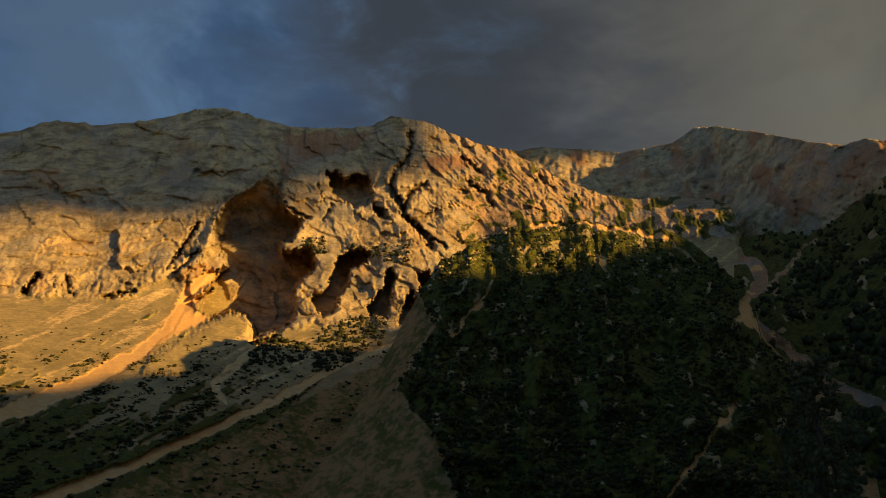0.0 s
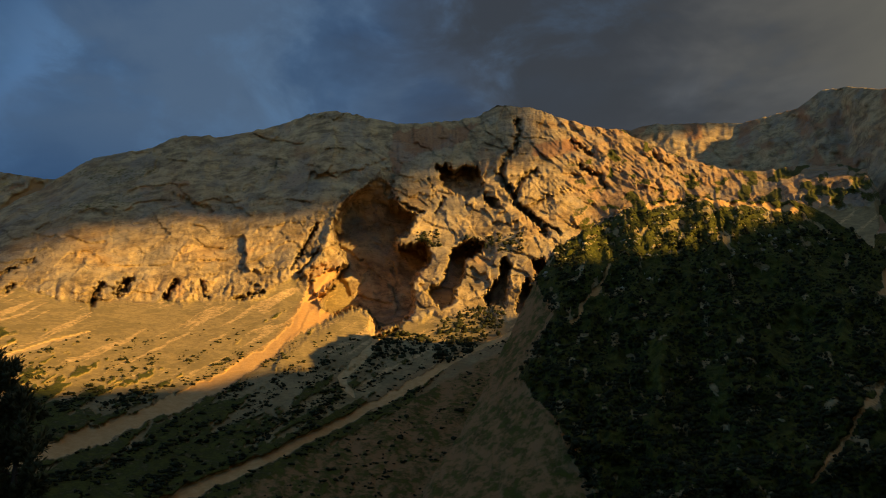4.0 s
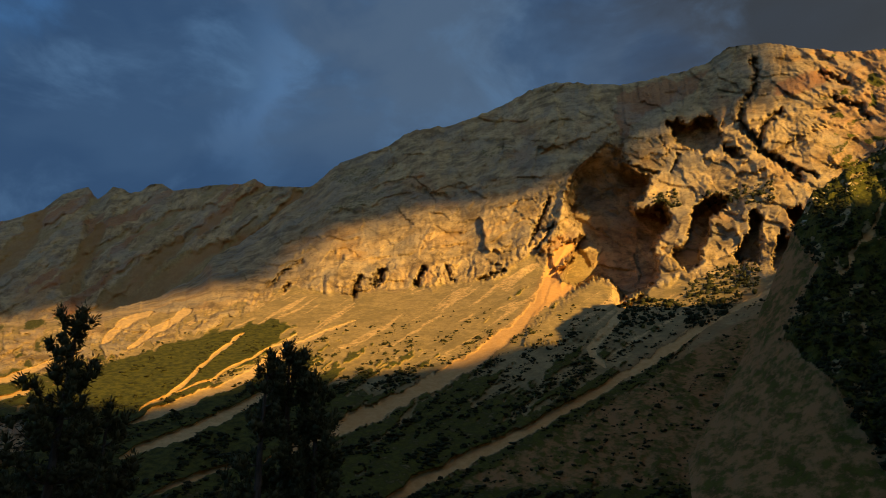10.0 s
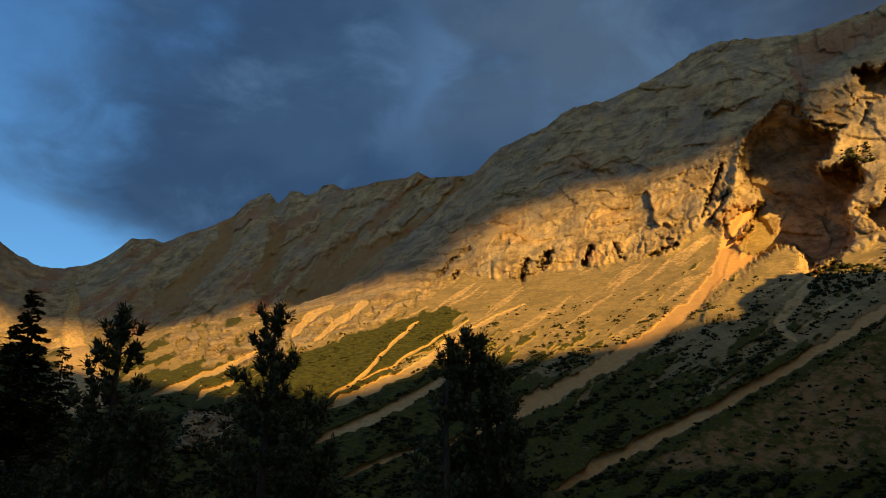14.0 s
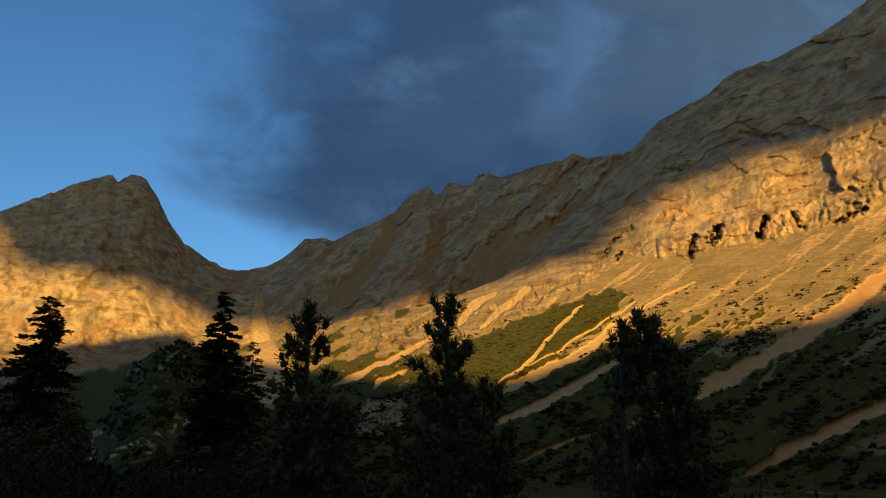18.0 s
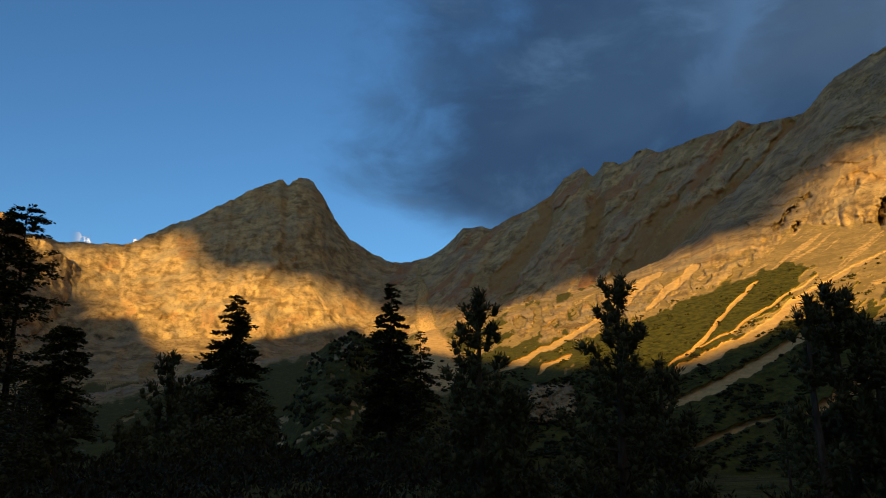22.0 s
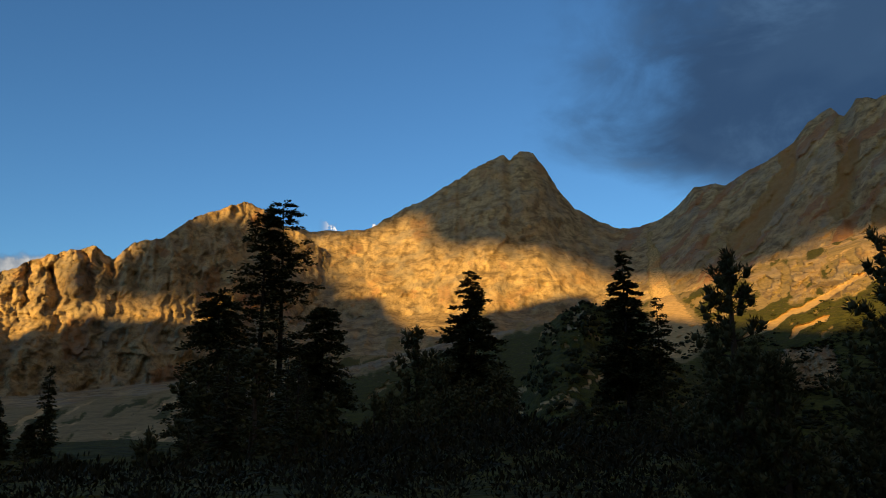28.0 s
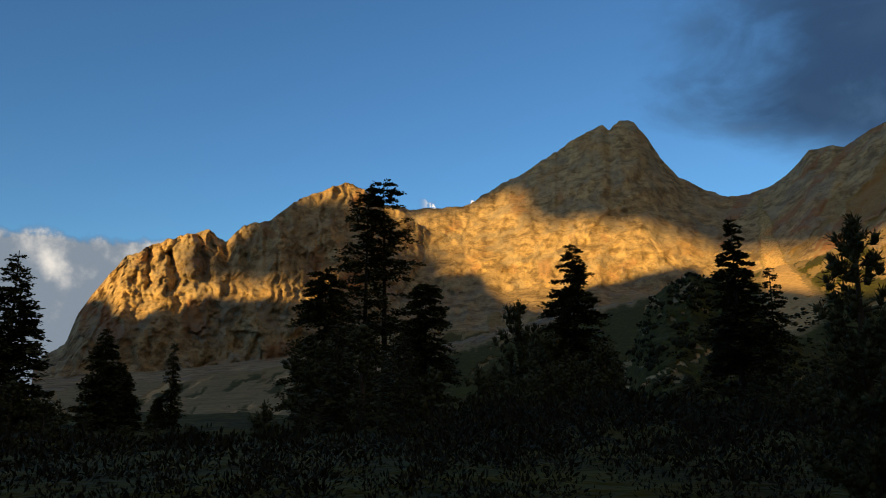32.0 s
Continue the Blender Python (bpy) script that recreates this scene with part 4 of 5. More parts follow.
# unseen; added so that its skyline shades the lower slopes
def shading_ridge():
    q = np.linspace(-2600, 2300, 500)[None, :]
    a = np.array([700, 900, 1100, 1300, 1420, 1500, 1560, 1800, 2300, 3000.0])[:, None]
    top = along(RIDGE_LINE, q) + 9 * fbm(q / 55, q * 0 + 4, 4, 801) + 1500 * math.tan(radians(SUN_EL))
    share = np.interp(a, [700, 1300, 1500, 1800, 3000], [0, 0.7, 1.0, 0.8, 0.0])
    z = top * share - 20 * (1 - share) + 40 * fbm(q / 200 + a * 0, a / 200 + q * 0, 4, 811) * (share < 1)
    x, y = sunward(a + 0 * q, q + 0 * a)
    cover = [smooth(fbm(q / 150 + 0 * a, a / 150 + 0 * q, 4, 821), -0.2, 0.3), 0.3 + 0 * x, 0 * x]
    return tagged(sheet("mountain", x, y, z, LIMESTONE, cover), "unseen dark ridge added sunward to shade the lower slopes", "mountain")


shading_ridge()


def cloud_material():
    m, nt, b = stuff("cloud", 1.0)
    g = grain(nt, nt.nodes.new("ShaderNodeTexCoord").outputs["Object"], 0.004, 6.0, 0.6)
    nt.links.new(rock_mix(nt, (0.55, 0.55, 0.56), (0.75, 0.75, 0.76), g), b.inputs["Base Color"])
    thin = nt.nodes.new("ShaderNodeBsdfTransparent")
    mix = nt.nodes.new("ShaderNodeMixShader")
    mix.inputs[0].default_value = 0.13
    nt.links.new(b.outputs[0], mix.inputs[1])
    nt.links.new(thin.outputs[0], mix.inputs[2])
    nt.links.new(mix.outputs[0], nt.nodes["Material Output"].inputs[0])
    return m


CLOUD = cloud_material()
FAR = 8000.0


def shading_cloud_bank():
    """An unseen cloud added low over the opposite ridge; its underside shades the upper slopes."""
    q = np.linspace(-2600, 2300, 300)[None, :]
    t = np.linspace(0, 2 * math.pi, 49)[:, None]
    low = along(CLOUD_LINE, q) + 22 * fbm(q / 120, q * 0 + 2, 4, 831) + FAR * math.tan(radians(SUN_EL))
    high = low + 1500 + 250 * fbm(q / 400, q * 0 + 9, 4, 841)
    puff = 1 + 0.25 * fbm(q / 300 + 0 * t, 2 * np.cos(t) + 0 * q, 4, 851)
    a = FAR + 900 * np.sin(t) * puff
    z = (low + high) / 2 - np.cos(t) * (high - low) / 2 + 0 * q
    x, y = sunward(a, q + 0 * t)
    return tagged(sheet("shading_cloud_bank", x, y, z, CLOUD), "unseen cloud bank added to shade the upper slopes", "cloud", kind="structure")


def shading_cloudlet(q0, h0, wide, tall, seed):
    """An unseen scrap of cloud, added under the bank to shade part of the wall."""
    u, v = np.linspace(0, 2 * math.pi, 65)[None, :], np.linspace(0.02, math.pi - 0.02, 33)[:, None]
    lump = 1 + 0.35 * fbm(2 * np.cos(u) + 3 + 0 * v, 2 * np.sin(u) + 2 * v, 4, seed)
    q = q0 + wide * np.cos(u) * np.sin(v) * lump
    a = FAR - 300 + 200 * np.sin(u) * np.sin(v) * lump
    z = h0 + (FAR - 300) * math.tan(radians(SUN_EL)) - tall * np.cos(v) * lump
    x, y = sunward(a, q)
    return tagged(sheet("shading_cloud_scrap", x, y, z, CLOUD), "unseen cloud scrap added to shade the rock wall", "cloud", kind="structure")


shading_cloud_bank()
shading_cloudlet(-1265, 590, 120, 150, 861)
shading_cloudlet(-1360, 500, 60, 72, 863)
shading_cloudlet(-1125, 570, 85, 85, 862)


# ---- shrubs ----
def ico():
    g = (1 + 5 ** 0.5) / 2
    v = np.array([(-1, g, 0), (1, g, 0), (-1, -g, 0), (1, -g, 0), (0, -1, g), (0, 1, g), (0, -1, -g), (0, 1, -g), (g, 0, -1), (g, 0, 1), (-g, 0, -1), (-g, 0, 1)]) / 1.9
    f = []
    for i in range(12):
        for j in range(i + 1, 12):
            for k in range(j + 1, 12):
                p = v[[i, j, k]]
                if all(np.linalg.norm(p[a] - p[b]) < 1.2 for a, b in ((0, 1), (1, 2), (0, 2))):
                    n = np.cross(p[1] - p[0], p[2] - p[0])
                    f.append((i, j, k) if n @ p[0] > 0 else (i, k, j))
    return v, np.array(f)


ICO_V, ICO_F = ico()


def triangles(name, v, f, material):
    me = bpy.data.meshes.new(name)
    me.vertices.add(len(v))
    me.vertices.foreach_set("co", np.asarray(v, np.float32).ravel())
    me.loops.add(f.size)
    me.loops.foreach_set("vertex_index", np.asarray(f, np.int32).ravel())
    me.polygons.add(len(f))
    me.polygons.foreach_set("loop_start", np.arange(0, f.size, 3, dtype=np.int32))
    me.update(calc_edges=True)
    me.materials.append(material)
    return me


def clumps(name, at, size, material, rng, tall=0.6, label="", category="shrubs"):
    """Many low, uneven cushions of twigs in one mesh."""
    n = len(at)
    k = 2
    off = rng.normal(0, 0.55, (n, k, 3)) * size[:, None, None] * (1, 1, 0.25)
    mid = at[:, None, :] + off + (size * tall * 0.3)[:, None, None] * (0, 0, 1)
    jag = rng.uniform(0.35, 1.5, (n, k, 12, 1))
    v = ICO_V * jag * (size[:, None] * rng.uniform(0.45, 0.8, (n, k)))[:, :, None, None] * (1, 1, tall) + mid[:, :, None, :]
    f = ICO_F[None] + (np.arange(n * k) * 12)[:, None, None]
    ob = new(name, triangles(name, v.reshape(-1, 3), f.reshape(-1, 3), material))
    return tagged(ob, label, category, kind="stuff")


rng = np.random.default_rng(7)


def plant(ob, n, az, el, keep, lo, hi, name, label, material=SCRUB, tall=0.6):
    a, e = rng.uniform(*az, n), rng.uniform(*el, n)
    p, ok = on_flank(ob, a, e)
    a, e = a[ok], e[ok]
    yes = rng.random(len(a)) < keep(a, e)
    size = lo + (hi - lo) * rng.random(yes.sum()) ** 2.5
    return clumps(name, p[yes], size, material, rng, tall, label)


def scree_keep(a, e):
    d = np.full(a.shape, 9.0)
    for line, wide, dig in STREAMS:
        gap, t = line_gap(line, a, e)
        d = np.minimum(d, gap / (wide + (dig - wide) * t))
    low = smooth(-e, -along(MAIN_BASE, a) + 1.2, -along(MAIN_BASE, a) + 6)
    patch = smooth(fbm((e + 0.6 * a) * 1.1, a * 0.3, 4, 701) + 0.4 * fbm(a * 2, e * 2, 3, 702) + 0.06, -0.02, 0.35)
    return low * patch * (d > 1.0) * np.where(inside(FAN, a, e) > 0, 0.25, 1.0)


plant(main, 75000, (-5, 75), (-2, 17), scree_keep, 0.7, 3.6, "dwarf_pine_shrubs", "dark green dwarf pine cushions on the scree")
BUSHY = [[(11.7, 21.0), (9.7, 21.3), (9.4, 20.1), (10.8, 19.9)], [(7.6, 20.7), (3.0, 20.8), (2.8, 19.5), (3.9, 19.4), (5.8, 19.9), (7.6, 19.7)], [(10.0, 12.2), (9.3, 14.3), (7.6, 15.2), (5.8, 15.6), (4.2, 15.0), (4.7, 13.7), (6.2, 12.8), (7.5, 11.6), (9.7, 11.1)], [(14.6, 12.9), (12.8, 13.4), (10.2, 13.2), (10.6, 12.0), (12.8, 11.5), (14.5, 11.5)]]
plant(main, 9000, (2, 17), (7, 24), lambda a, e: (np.maximum.reduce([inside(b, a, e) for b in BUSHY]) > -0.05) * 0.8, 1.5, 5, "dwarf_pine_shrubs", "green dwarf pine thickets on ledges of the cliff", tall=0.9)
def off_tracks(a, e):
    d = line_gap(BROOK, a, e)[0] - 0.35
    for line in TRACKS:
        d = np.minimum(d, line_gap(line, a, e)[0])
    return d > 0.35


plant(knoll, 30000, (-28, 10), (-1, 24), lambda a, e: smooth(fbm(a * 0.5, e * 0.5, 4, 711), -0.4, 0.05) * (inside(KNOLL_GREEN, a, e) > -0.1) * off_tracks(a, e) * (1 - 0.6 * smooth(e, 17.5, 21.0)), 0.6, 2.6, "dwarf_pine_shrubs", "dense dark dwarf pine cover of the knoll", tall=0.9)
BOULDER = mountain_material("pale_boulder", (0.62, 0.52, 0.34), (0.40, 0.33, 0.21), (0.50, 0.36, 0.18))
plant(knoll, 1500, (-24, 2), (15, 24), lambda a, e: smooth(fbm(a * 0.8, e * 0.8, 4, 714), 0.0, 0.2) * smooth(e, 15.5, 19.0) * (inside(KNOLL_GREEN, a, e) > 0.3), 0.7, 2.6, "boulders", "pale limestone boulders strewn over the knoll", BOULDER, 0.8)
plant(right, 6000, (-44, -18), (-1, 27), lambda a, e: smooth(fbm(a * 0.5, e * 0.5, 4, 712), -0.4, 0.0) * off_tracks(a, e), 2, 6, "dwarf_pine_shrubs", "dense dark woodland of the valley's side", tall=1.3)
plant(hump, 14000, (60, 105), (-2, 12), lambda a, e: smooth(fbm(a * 0.5, e * 0.5, 4, 713), -0.2, 0.2) * (line_gap(BANK, a, e)[0] > 0.5), 1.0, 3.2, "dwarf_pine_shrubs", "dark scrub on the valley hump", tall=1.0)


# ---- trees ----
def part(name, me, parent, label=""):
    ob = new(name, me)
    ob.parent = parent
    return tagged(ob, label)


def tubes(name, limbs, material, sides=6):
    """Tapered limbs: each a list of points and radii."""
    v, f = [], []
    for pts, rad in limbs:
        pts = [Vector(p) for p in pts]
        base = len(v)
        for i, p in enumerate(pts):
            d = (pts[min(i + 1, len(pts) - 1)] - pts[max(i - 1, 0)]).normalized()
            u = d.orthogonal().normalized()
            w = d.cross(u)
            for k in range(sides):
                a = 2 * math.pi * k / sides
                v.append(p + (u * math.cos(a) + w * math.sin(a)) * rad[i])
        for i in range(len(pts) - 1):
            for k in range(sides):
                a, b = base + i * sides + k, base + i * sides + (k + 1) % sides
                f.append((a, b, b + sides, a + sides))
    me = bpy.data.meshes.new(name)
    me.from_pydata(v, [], f)
    me.materials.append(material)
    for p in me.polygons:
        p.use_smooth = True
    return me


def sprays(name, at, way, length, width, material, seed, cores=None):
    """Needle sprays: a slim bent blade of two triangles pairs for each twig."""
    r = np.random.default_rng(seed)
    n = len(at)
    way = way / np.linalg.norm(way, axis=1)[:, None]
    side = np.cross(way, r.normal(0, 1, (n, 3)) * (0.5, 0.5, 1.4))
    side /= np.linalg.norm(side, axis=1)[:, None] + 1e-9
    tip = at + way * length[:, None]
    mid = at + way * (length * 0.45)[:, None]
    v = np.stack([at, mid + side * width[:, None], tip, mid - side * width[:, None]], 1)
    f = np.array([(0, 1, 2), (0, 2, 3)])[None] + (np.arange(n) * 4)[:, None, None]
    v, f = v.reshape(-1, 3), f.reshape(-1, 3)
    if cores is not None:
        p, size = cores
        jag = r.uniform(0.45, 1.3, (len(p), 12, 1))
        cv = ICO_V * jag * size * (1, 1, 1.2) + p[:, None, :]
        cf = ICO_F[None] + (np.arange(len(p)) * 12)[:, None, None] + len(v)
        v, f = np.concatenate([v, cv.reshape(-1, 3)]), np.concatenate([f, cf.reshape(-1, 3)])
    return triangles(name, v, f, material)


def spruce(h, spread, seed, sparse=1.0, bare=0.05, lean=0.0, lush=42, power=0.8, low=None, droop=0.2, twig=1.0):
    """A spruce: whorls of drooping boughs with hanging sprays."""
    r = np.random.default_rng(seed)
    root = tagged(new("spruce_tree"), category="tree")
    limbs = [([(lean * h * t * t, 0, h * t) for t in (0, 0.25, 0.5, 0.75, 1)], [h * 0.016 * (1 - t) + 0.02 for t in (0, 0.25, 0.5, 0.75, 1)])]
    at, way, ln = [], [], []
    z = bare * h
    while z < h * 0.985:
        t = z / h
        reach = spread * h * (1 - t) ** power * (0.55 + 0.45 * min(1, (t - bare) * 6 + 0.2))
        for k in range(int(r.integers(4, 7))):
            if t < 0.9 and r.random() > (sparse if low is None or t > 0.62 else low):
                continue
            a = r.uniform(0, 2 * math.pi)
            L = reach * r.uniform(0.6, 1.15) + 0.012 * h + 0.1
            c, s = math.cos(a), math.sin(a)
            x0 = lean * h * t * t
            rise = r.uniform(-0.1, 0.25)
            pts = [(x0 + c * L * q, s * L * q, z + L * (rise * q - droop * q * q)) for q in (0, 0.35, 0.7, 1)]
            limbs.append((pts, [0.012 * L + 0.012, 0.009 * L + 0.01, 0.008, 0.004]))
            m = max(8, int(L * lush))
            q = r.uniform(0.12, 1.0, m)
            for u in q:
                p = np.array([x0 + c * L * u, s * L * u, z + L * (rise * u - droop * u * u)])
                b = r.uniform(-1, 1)
                at.append(p + r.normal(0, 0.05 * L + 0.05, 3) * (1, 1, 0.6))
                way.append((c * 0.7 - s * b, s * 0.7 + c * b, r.uniform(-0.4, 0.35)))
                ln.append(r.uniform(0.35, 0.75) * (0.4 + 0.3 * min(L, 2)) * max(0.7, h / 26))
        z += h * r.uniform(0.011, 0.024)
    ln = np.array(ln) * twig
    part("trunk", tubes("trunk", limbs[:1], BARK, 7), root)
    tagged(part("limbwork", tubes("limbwork", limbs[1:], BARK, 3), root), kind="stuff")
    part("crown", sprays("crown", np.array(at), np.array(way), ln, ln * 0.28, SPRUCE, seed), root)
    return root


def stone_pine(h, spread, seed, bare=0.1, tuft=0.11, blades=60, kink=0.03, density=1.0, power=0.75):
    """A stone pine: upswept boughs that end in dense, round brushes of needles."""
    r = np.random.default_rng(seed)
    root = tagged(new("pine_tree"), category="tree")

    def stem_at(t):
        return kink * h * math.sin(3 * t + seed), kink * h * (math.cos(4 * t + seed) - 1)

    rows = (0, 0.2, 0.4, 0.6, 0.8, 0.98)
    limbs = [([(*stem_at(t), h * t) for t in rows], [h * 0.02 * (1 - t) + 0.09 * tuft for t in rows])]
    up = np.array((0, 0, 1.0))
    top = np.array((*stem_at(0.98), h * 0.98 - tuft))
    ends = [(top, up, 1.0), (top - up * 1.1 * tuft, up, 1.05)]
    z = bare * h
    while z < h - 1.8 * tuft:
        t = z / h
        x0, y0 = stem_at(t)
        reach = spread * h * (1 - t) ** power * min(1.0, 0.6 + 2.5 * (t - bare))
        turn = r.uniform(0, 6.28)
        for k in range(int(r.integers(3, 6))):
            if r.random() > density:
                continue
            a = turn + k * 1.5 + r.uniform(-0.5, 0.5)
            c, s_ = math.cos(a), math.sin(a)
            L = reach * r.uniform(0.55, 1.3) + 0.6 * tuft
            lift = r.uniform(0.3, 0.6)

            def bough(q):
                return x0 + c * L * q, y0 + s_ * L * q, z + L * (0.05 * q + lift * q * q)

            limbs.append(([bough(q) for q in (0, 0.4, 0.75, 1)], [0.1 * tuft + 0.008 * L, 0.08 * tuft, 0.06 * tuft, 0.03 * tuft]))
            for q in np.arange(1.0, 0.28, -1.05 * tuft / max(L, tuft)):
                b = r.uniform(-0.5, 0.5)
                ends.append((np.array(bough(q)) + r.normal(0, 0.3 * tuft, 3), np.array((c * 0.5 - s_ * b, s_ * 0.5 + c * b, r.uniform(0.8, 1.5))), r.uniform(0.7, 1.15)))
        z += tuft * r.uniform(1.3, 1.9)
    at, way, ln, cores = [], [], [], []
    for p, d, size in ends:
        d = d / np.linalg.norm(d)
        u = r.uniform(-0.4, 1.0, (blades, 1))
        out = r.normal(0, 1, (blades, 3))
        out /= np.linalg.norm(out, axis=1)[:, None]
        at.append(p + d * u * 0.8 * tuft * size + out * 0.42 * tuft * size)
        way.append(out + d * 0.75)
        ln.append(r.uniform(0.4, 0.85, blades) * tuft * size)
        for w in (-0.2, 0.55):
            cores.append(p + d * w * tuft * size)
    at, way, ln, cores = np.concatenate(at), np.concatenate(way), np.concatenate(ln), np.array(cores)
    part("trunk", tubes("trunk", limbs[:1], BARK, 7), root)
    tagged(part("limbwork", tubes("limbwork", limbs[1:], BARK, 4), root), kind="stuff")
    part("crown", sprays("crown", at, way, ln, ln * (0.12 if blades > 40 else 0.2), PINE, seed, (cores, 0.46 * tuft)), root)
    return root


def stand(root, az, el_top, r, h, label, sink=0.0):
    """Sets a tree of height h so that its top reaches an elevation at a distance."""
    x, y, z = place(az, el_top, r)
    root.matrix_world = pose(float(x), float(y), float(z) - h, 0, 0, az * 37 % 360)
    return tagged(root, label, "tree")


def far_up(el, r, floor):
    return math.tan(radians(el)) * r + EYE - floor


NEAR = "stone pine with round needle brushes, dark against the slope"
for az, el, r, spread, seed, dens, pw in ((63.9, 11.2, 9.5, 0.22, 11, 0.85, 1.0), (53.9, 11.8, 10.8, 0.25, 12, 0.8, 1.0), (39.4, 10.6, 17.0, 0.2, 13, 0.75, 0.8), (61.8, 4.2, 9.0, 0.22, 14, 0.9, 0.9), (50.9, 5.9, 11.5, 0.22, 15, 0.85, 0.9), (41.0, 9.7, 16.0, 0.14, 16, 0.7, 0.9), (37.3, 8.4, 16.5, 0.17, 17, 0.75, 0.9)):
    h = far_up(el, r, -0.4)
    stand(stone_pine(h, spread, seed, 0.05, 0.0112 * r, 64, 0.015, dens, pw), az, el, r, h, NEAR)
for az, el, r, spread, seed, sparse in ((82.0, 10.7, 100, 0.30, 21, 1.0), (70.5, 11.9, 110, 0.20, 22, 0.7), (68.2, 8.2, 105, 0.22, 23, 0.65), (121.6, 8.8, 60, 0.24, 24, 0.9), (115.9, 4.0, 90, 0.30, 25, 1.0), (114.4, 0.9, 88, 0.3, 27, 1.0), (111.4, 3.0, 85, 0.13, 26, 0.7), (112.3, -0.9, 85, 0.3, 28, 1.0)):
    h = far_up(el, r, -3.0)
    stand(spruce(h, spread, seed, sparse, 0.03), az, el, r, h, "dark slender spruce among the valley trees")
for az, el, r, spread, seed, sparse, bare in ((97.8, 14.4, 110, 0.18, 31, 0.62, 0.15), (96.3, 15.3, 111, 0.19, 32, 0.68, 0.15)):
    h = far_up(el, r, -3.0)
    stand(spruce(h, spread, seed, sparse, bare, 0.02, 20, 0.36, 0.36, 0.05, 0.75), az, el, r, h, "tall open-crowned larch with a bare lower stem")
for az, el, r, spread, seed in ((100.8, 8.8, 100, 0.31, 41), (93.2, 7.9, 105, 0.29, 42)):
    h = far_up(el, r, -3.0)
    stand(spruce(h, spread, seed, 1.0, 0.02, 0.0, 40, 0.48), az, el, r, h, "broad dark conifer with shaggy level boughs")
for az, el, r, spread, seed, dens, pw in ((86.0, 6.4, 70, 0.27, 43, 0.85, 0.9), (84.4, 3.8, 66, 0.26, 46, 0.9, 0.8), (87.9, 1.6, 60, 0.24, 44, 0.9, 0.7), (89.2, 1.4, 58, 0.22, 47, 0.9, 0.7), (104.9, -1.2, 60, 0.2, 48, 0.9, 0.7), (-25.9, 11.0, 60, 0.2, 45, 1.0, 0.5)):
    h = far_up(el, r, -3.0)
    stand(stone_pine(h, spread, seed, 0.03, 0.0083 * r, 44, 0.01, dens, pw), az, el, r, h, "dense dark stone pine among the valley trees")

ROW_TOP = [(-32, 0.5), (-20, -2.0), (10, -2.5), (30, -2.5), (36, -1.5), (39, 2.5), (42, 1.5), (44, -2.0), (50, -2.0), (52, 2.5), (55.5, 1.5), (57, -1.0), (60, -0.5), (61, 3.0), (65, 3.5), (67, 1.5), (70, 1.0), (72, 0.0), (78, -0.6), (80, 3.0), (84, 2.5), (88, -0.4), (91, -0.8), (95, 4.0), (101, 4.5), (103, -2.6), (110, -2.9), (113, -1.5), (118, -1.5), (122, 1.5), (126, 1.5)]
KINDS = [spruce(10.0, 0.2, 61, 0.8, 0.05, 0, 12), spruce(10.0, 0.24, 62, 0.8, 0.05, 0, 11), stone_pine(8.0, 0.24, 63, 0.03, 0.42, 20, 0.01, 0.6), stone_pine(8.0, 0.28, 64, 0.03, 0.45, 20, 0.01, 0.6)]
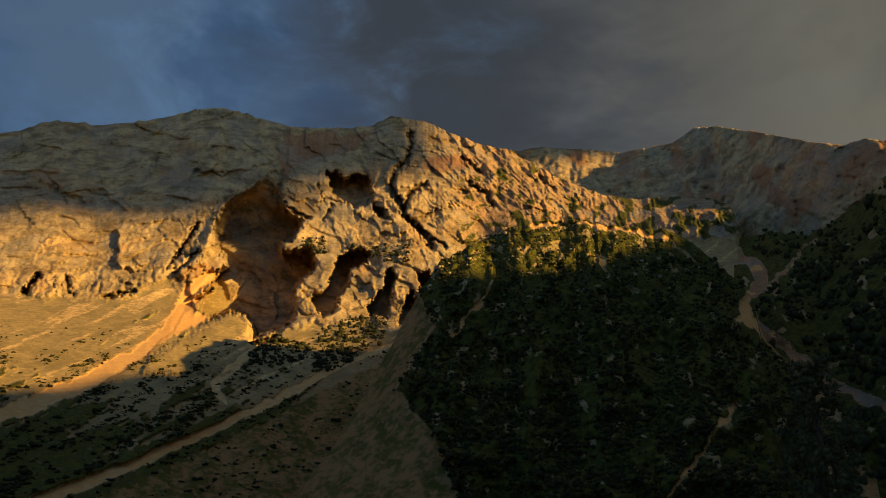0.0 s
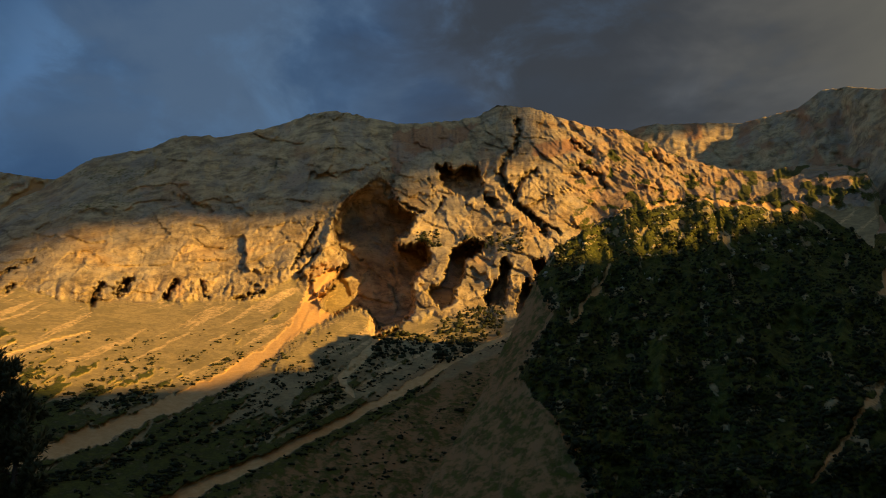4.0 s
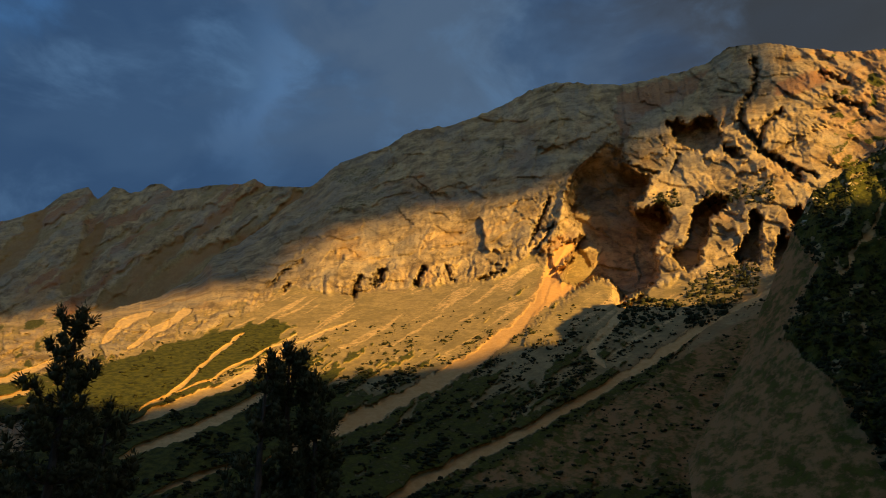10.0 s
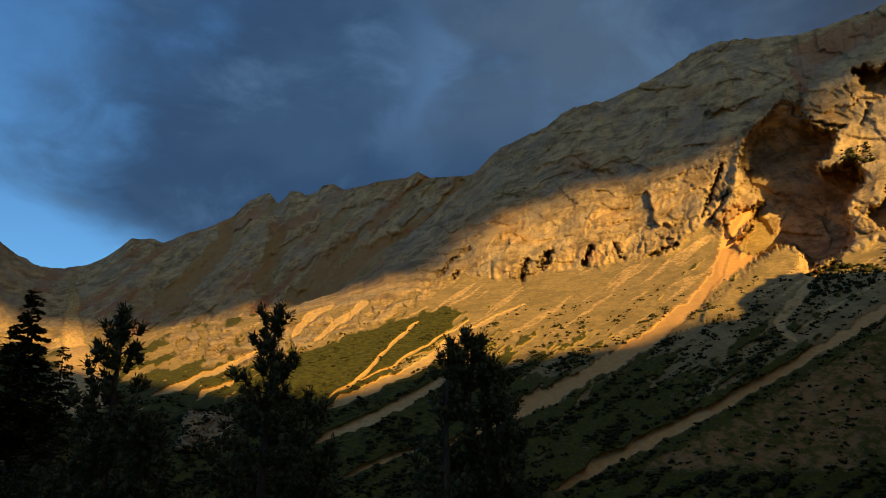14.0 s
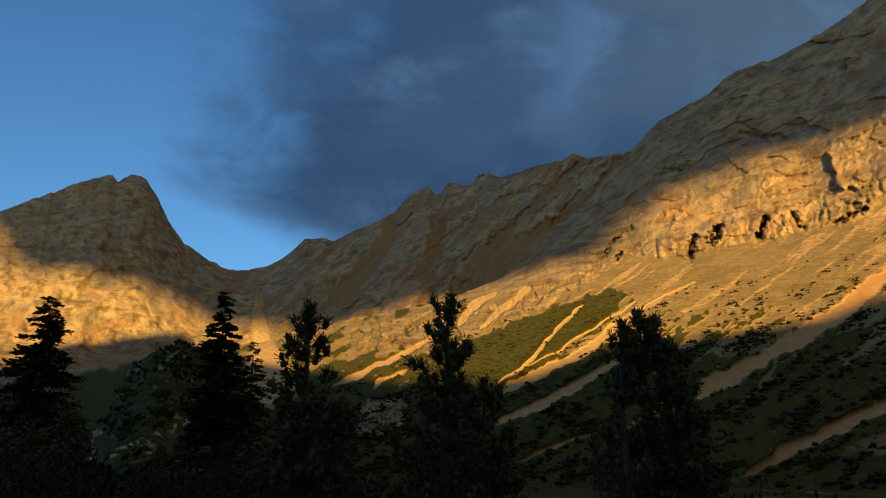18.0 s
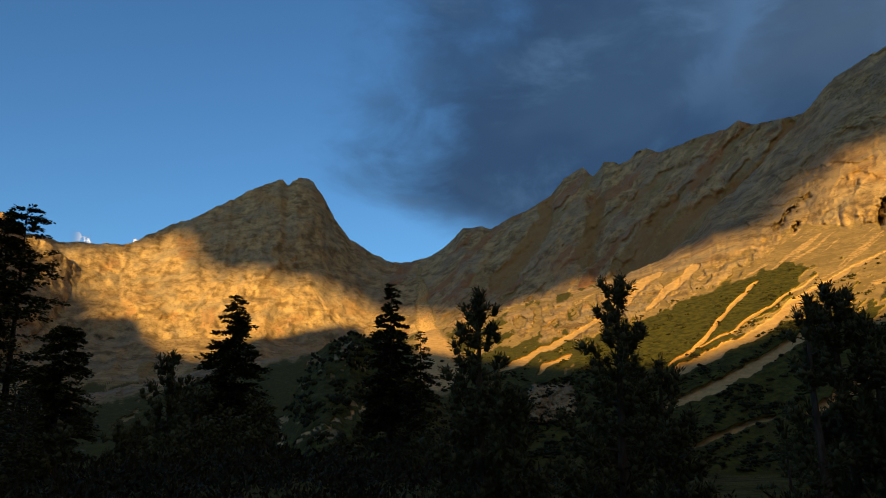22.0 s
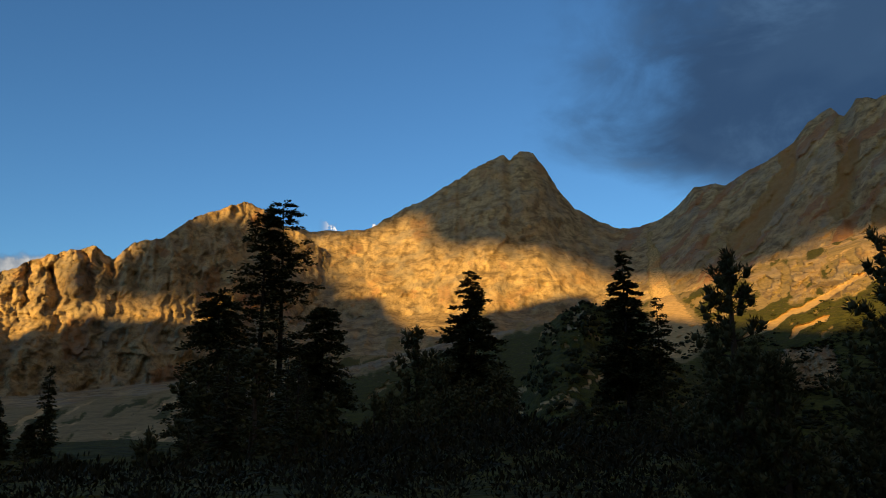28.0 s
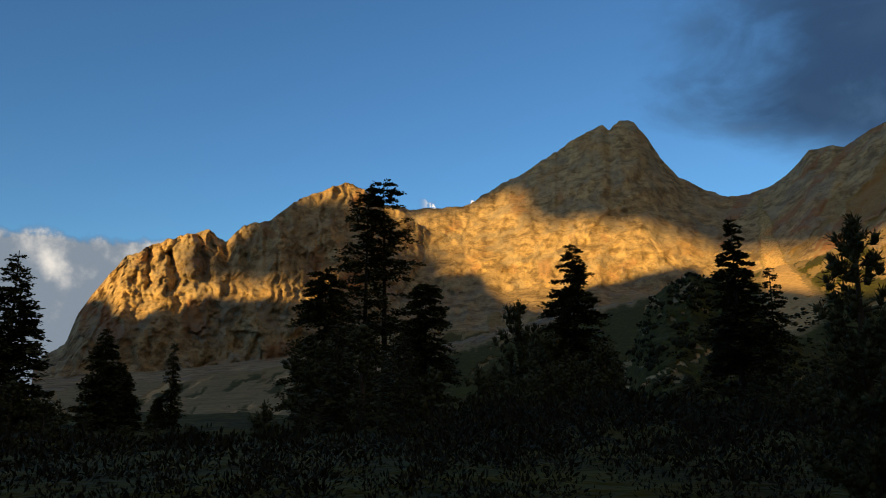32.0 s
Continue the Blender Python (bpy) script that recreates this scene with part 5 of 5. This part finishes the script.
for i, az in enumerate(np.arange(-32, 126, 1.0)):
    az = az + rng.uniform(-0.4, 0.4)
    r = rng.uniform(38, 80)
    el = float(along(ROW_TOP, az)) + rng.uniform(-1.8, 0.2)
    h = far_up(el, r, -3.2)
    if h < 1.0:
        continue
    kind = KINDS[int(rng.integers(0, 4))]
    size = h / (10.0 if "spruce" in kind.name else 8.0)
    x, y, z = place(az, el, r)
    wide = max(size, 0.55) * rng.uniform(0.9, 1.4)
    t = copy_thing(kind, pose(float(x), float(y), -3.2, 0, 0, rng.uniform(0, 360)) @ Matrix.Diagonal((wide, wide, size, 1)))
    tagged(t, "dark young conifer in the valley wood", "tree", "conifers of the valley wood")
for kind, az in zip(KINDS, (88.0, 74.0, 98.0, 79.0)):
    x, y, z = place(az, 0, 45)
    kind.matrix_world = pose(float(x), float(y), -3.2, 0, 0, 0) @ Matrix.Diagonal((0.6, 0.6, 0.55, 1))
    tagged(kind, "dark young conifer in the valley wood", "tree", "conifers of the valley wood")


# ---- the near thicket ----
def thicket():
    n = 4600
    az, r = rng.uniform(-36, 128, n), 7.5 * (70 / 7.5) ** rng.random(n)
    top = along([(-36, -1.0), (-20, -3.5), (10, -4.0), (35, -3.0), (45, -3.5), (60, -2.5), (80, -0.5), (90, -1.5), (97, -3.5), (112, -3.8), (120, -3.0), (128, -1.5)], az) - 1.5
    x, y, _ = place(az, 0, r)
    z = EYE + r * np.tan(np.radians(top + rng.uniform(-6, 0.8, n)))
    size = np.clip(r * 0.035, 0.3, 1.6) * rng.uniform(0.6, 1.3, n)
    z = np.clip(z, -3.0, None)
    return x, y, z, size


def thicket_mesh():
    """Needled twigs of dwarf pine that fill the foreground."""
    x, y, z, size = thicket()
    n, k = len(x), 30
    c = np.stack([x, y, z], 1)[:, None, :]
    d = rng.normal(0, 1, (n, k, 3))
    d[..., 2] = np.abs(d[..., 2]) * 0.9
    d /= np.linalg.norm(d, axis=2)[..., None]
    at = c + d * size[:, None, None] * rng.uniform(0.15, 0.8, (n, k, 1)) * (1.2, 1.2, 0.9)
    way = d + rng.normal(0, 0.5, (n, k, 3)) + (0, 0, 0.5)
    ln = (size[:, None] * rng.uniform(0.16, 0.34, (n, k))).ravel()
    me = sprays("dwarf_pine_thicket", at.reshape(-1, 3), way.reshape(-1, 3), ln, ln * 0.18, DWARF, 71)
    return tagged(new("dwarf_pine_thicket", me), "dark dwarf pine thicket filling the foreground", "shrubs", kind="stuff")


thicket_mesh()
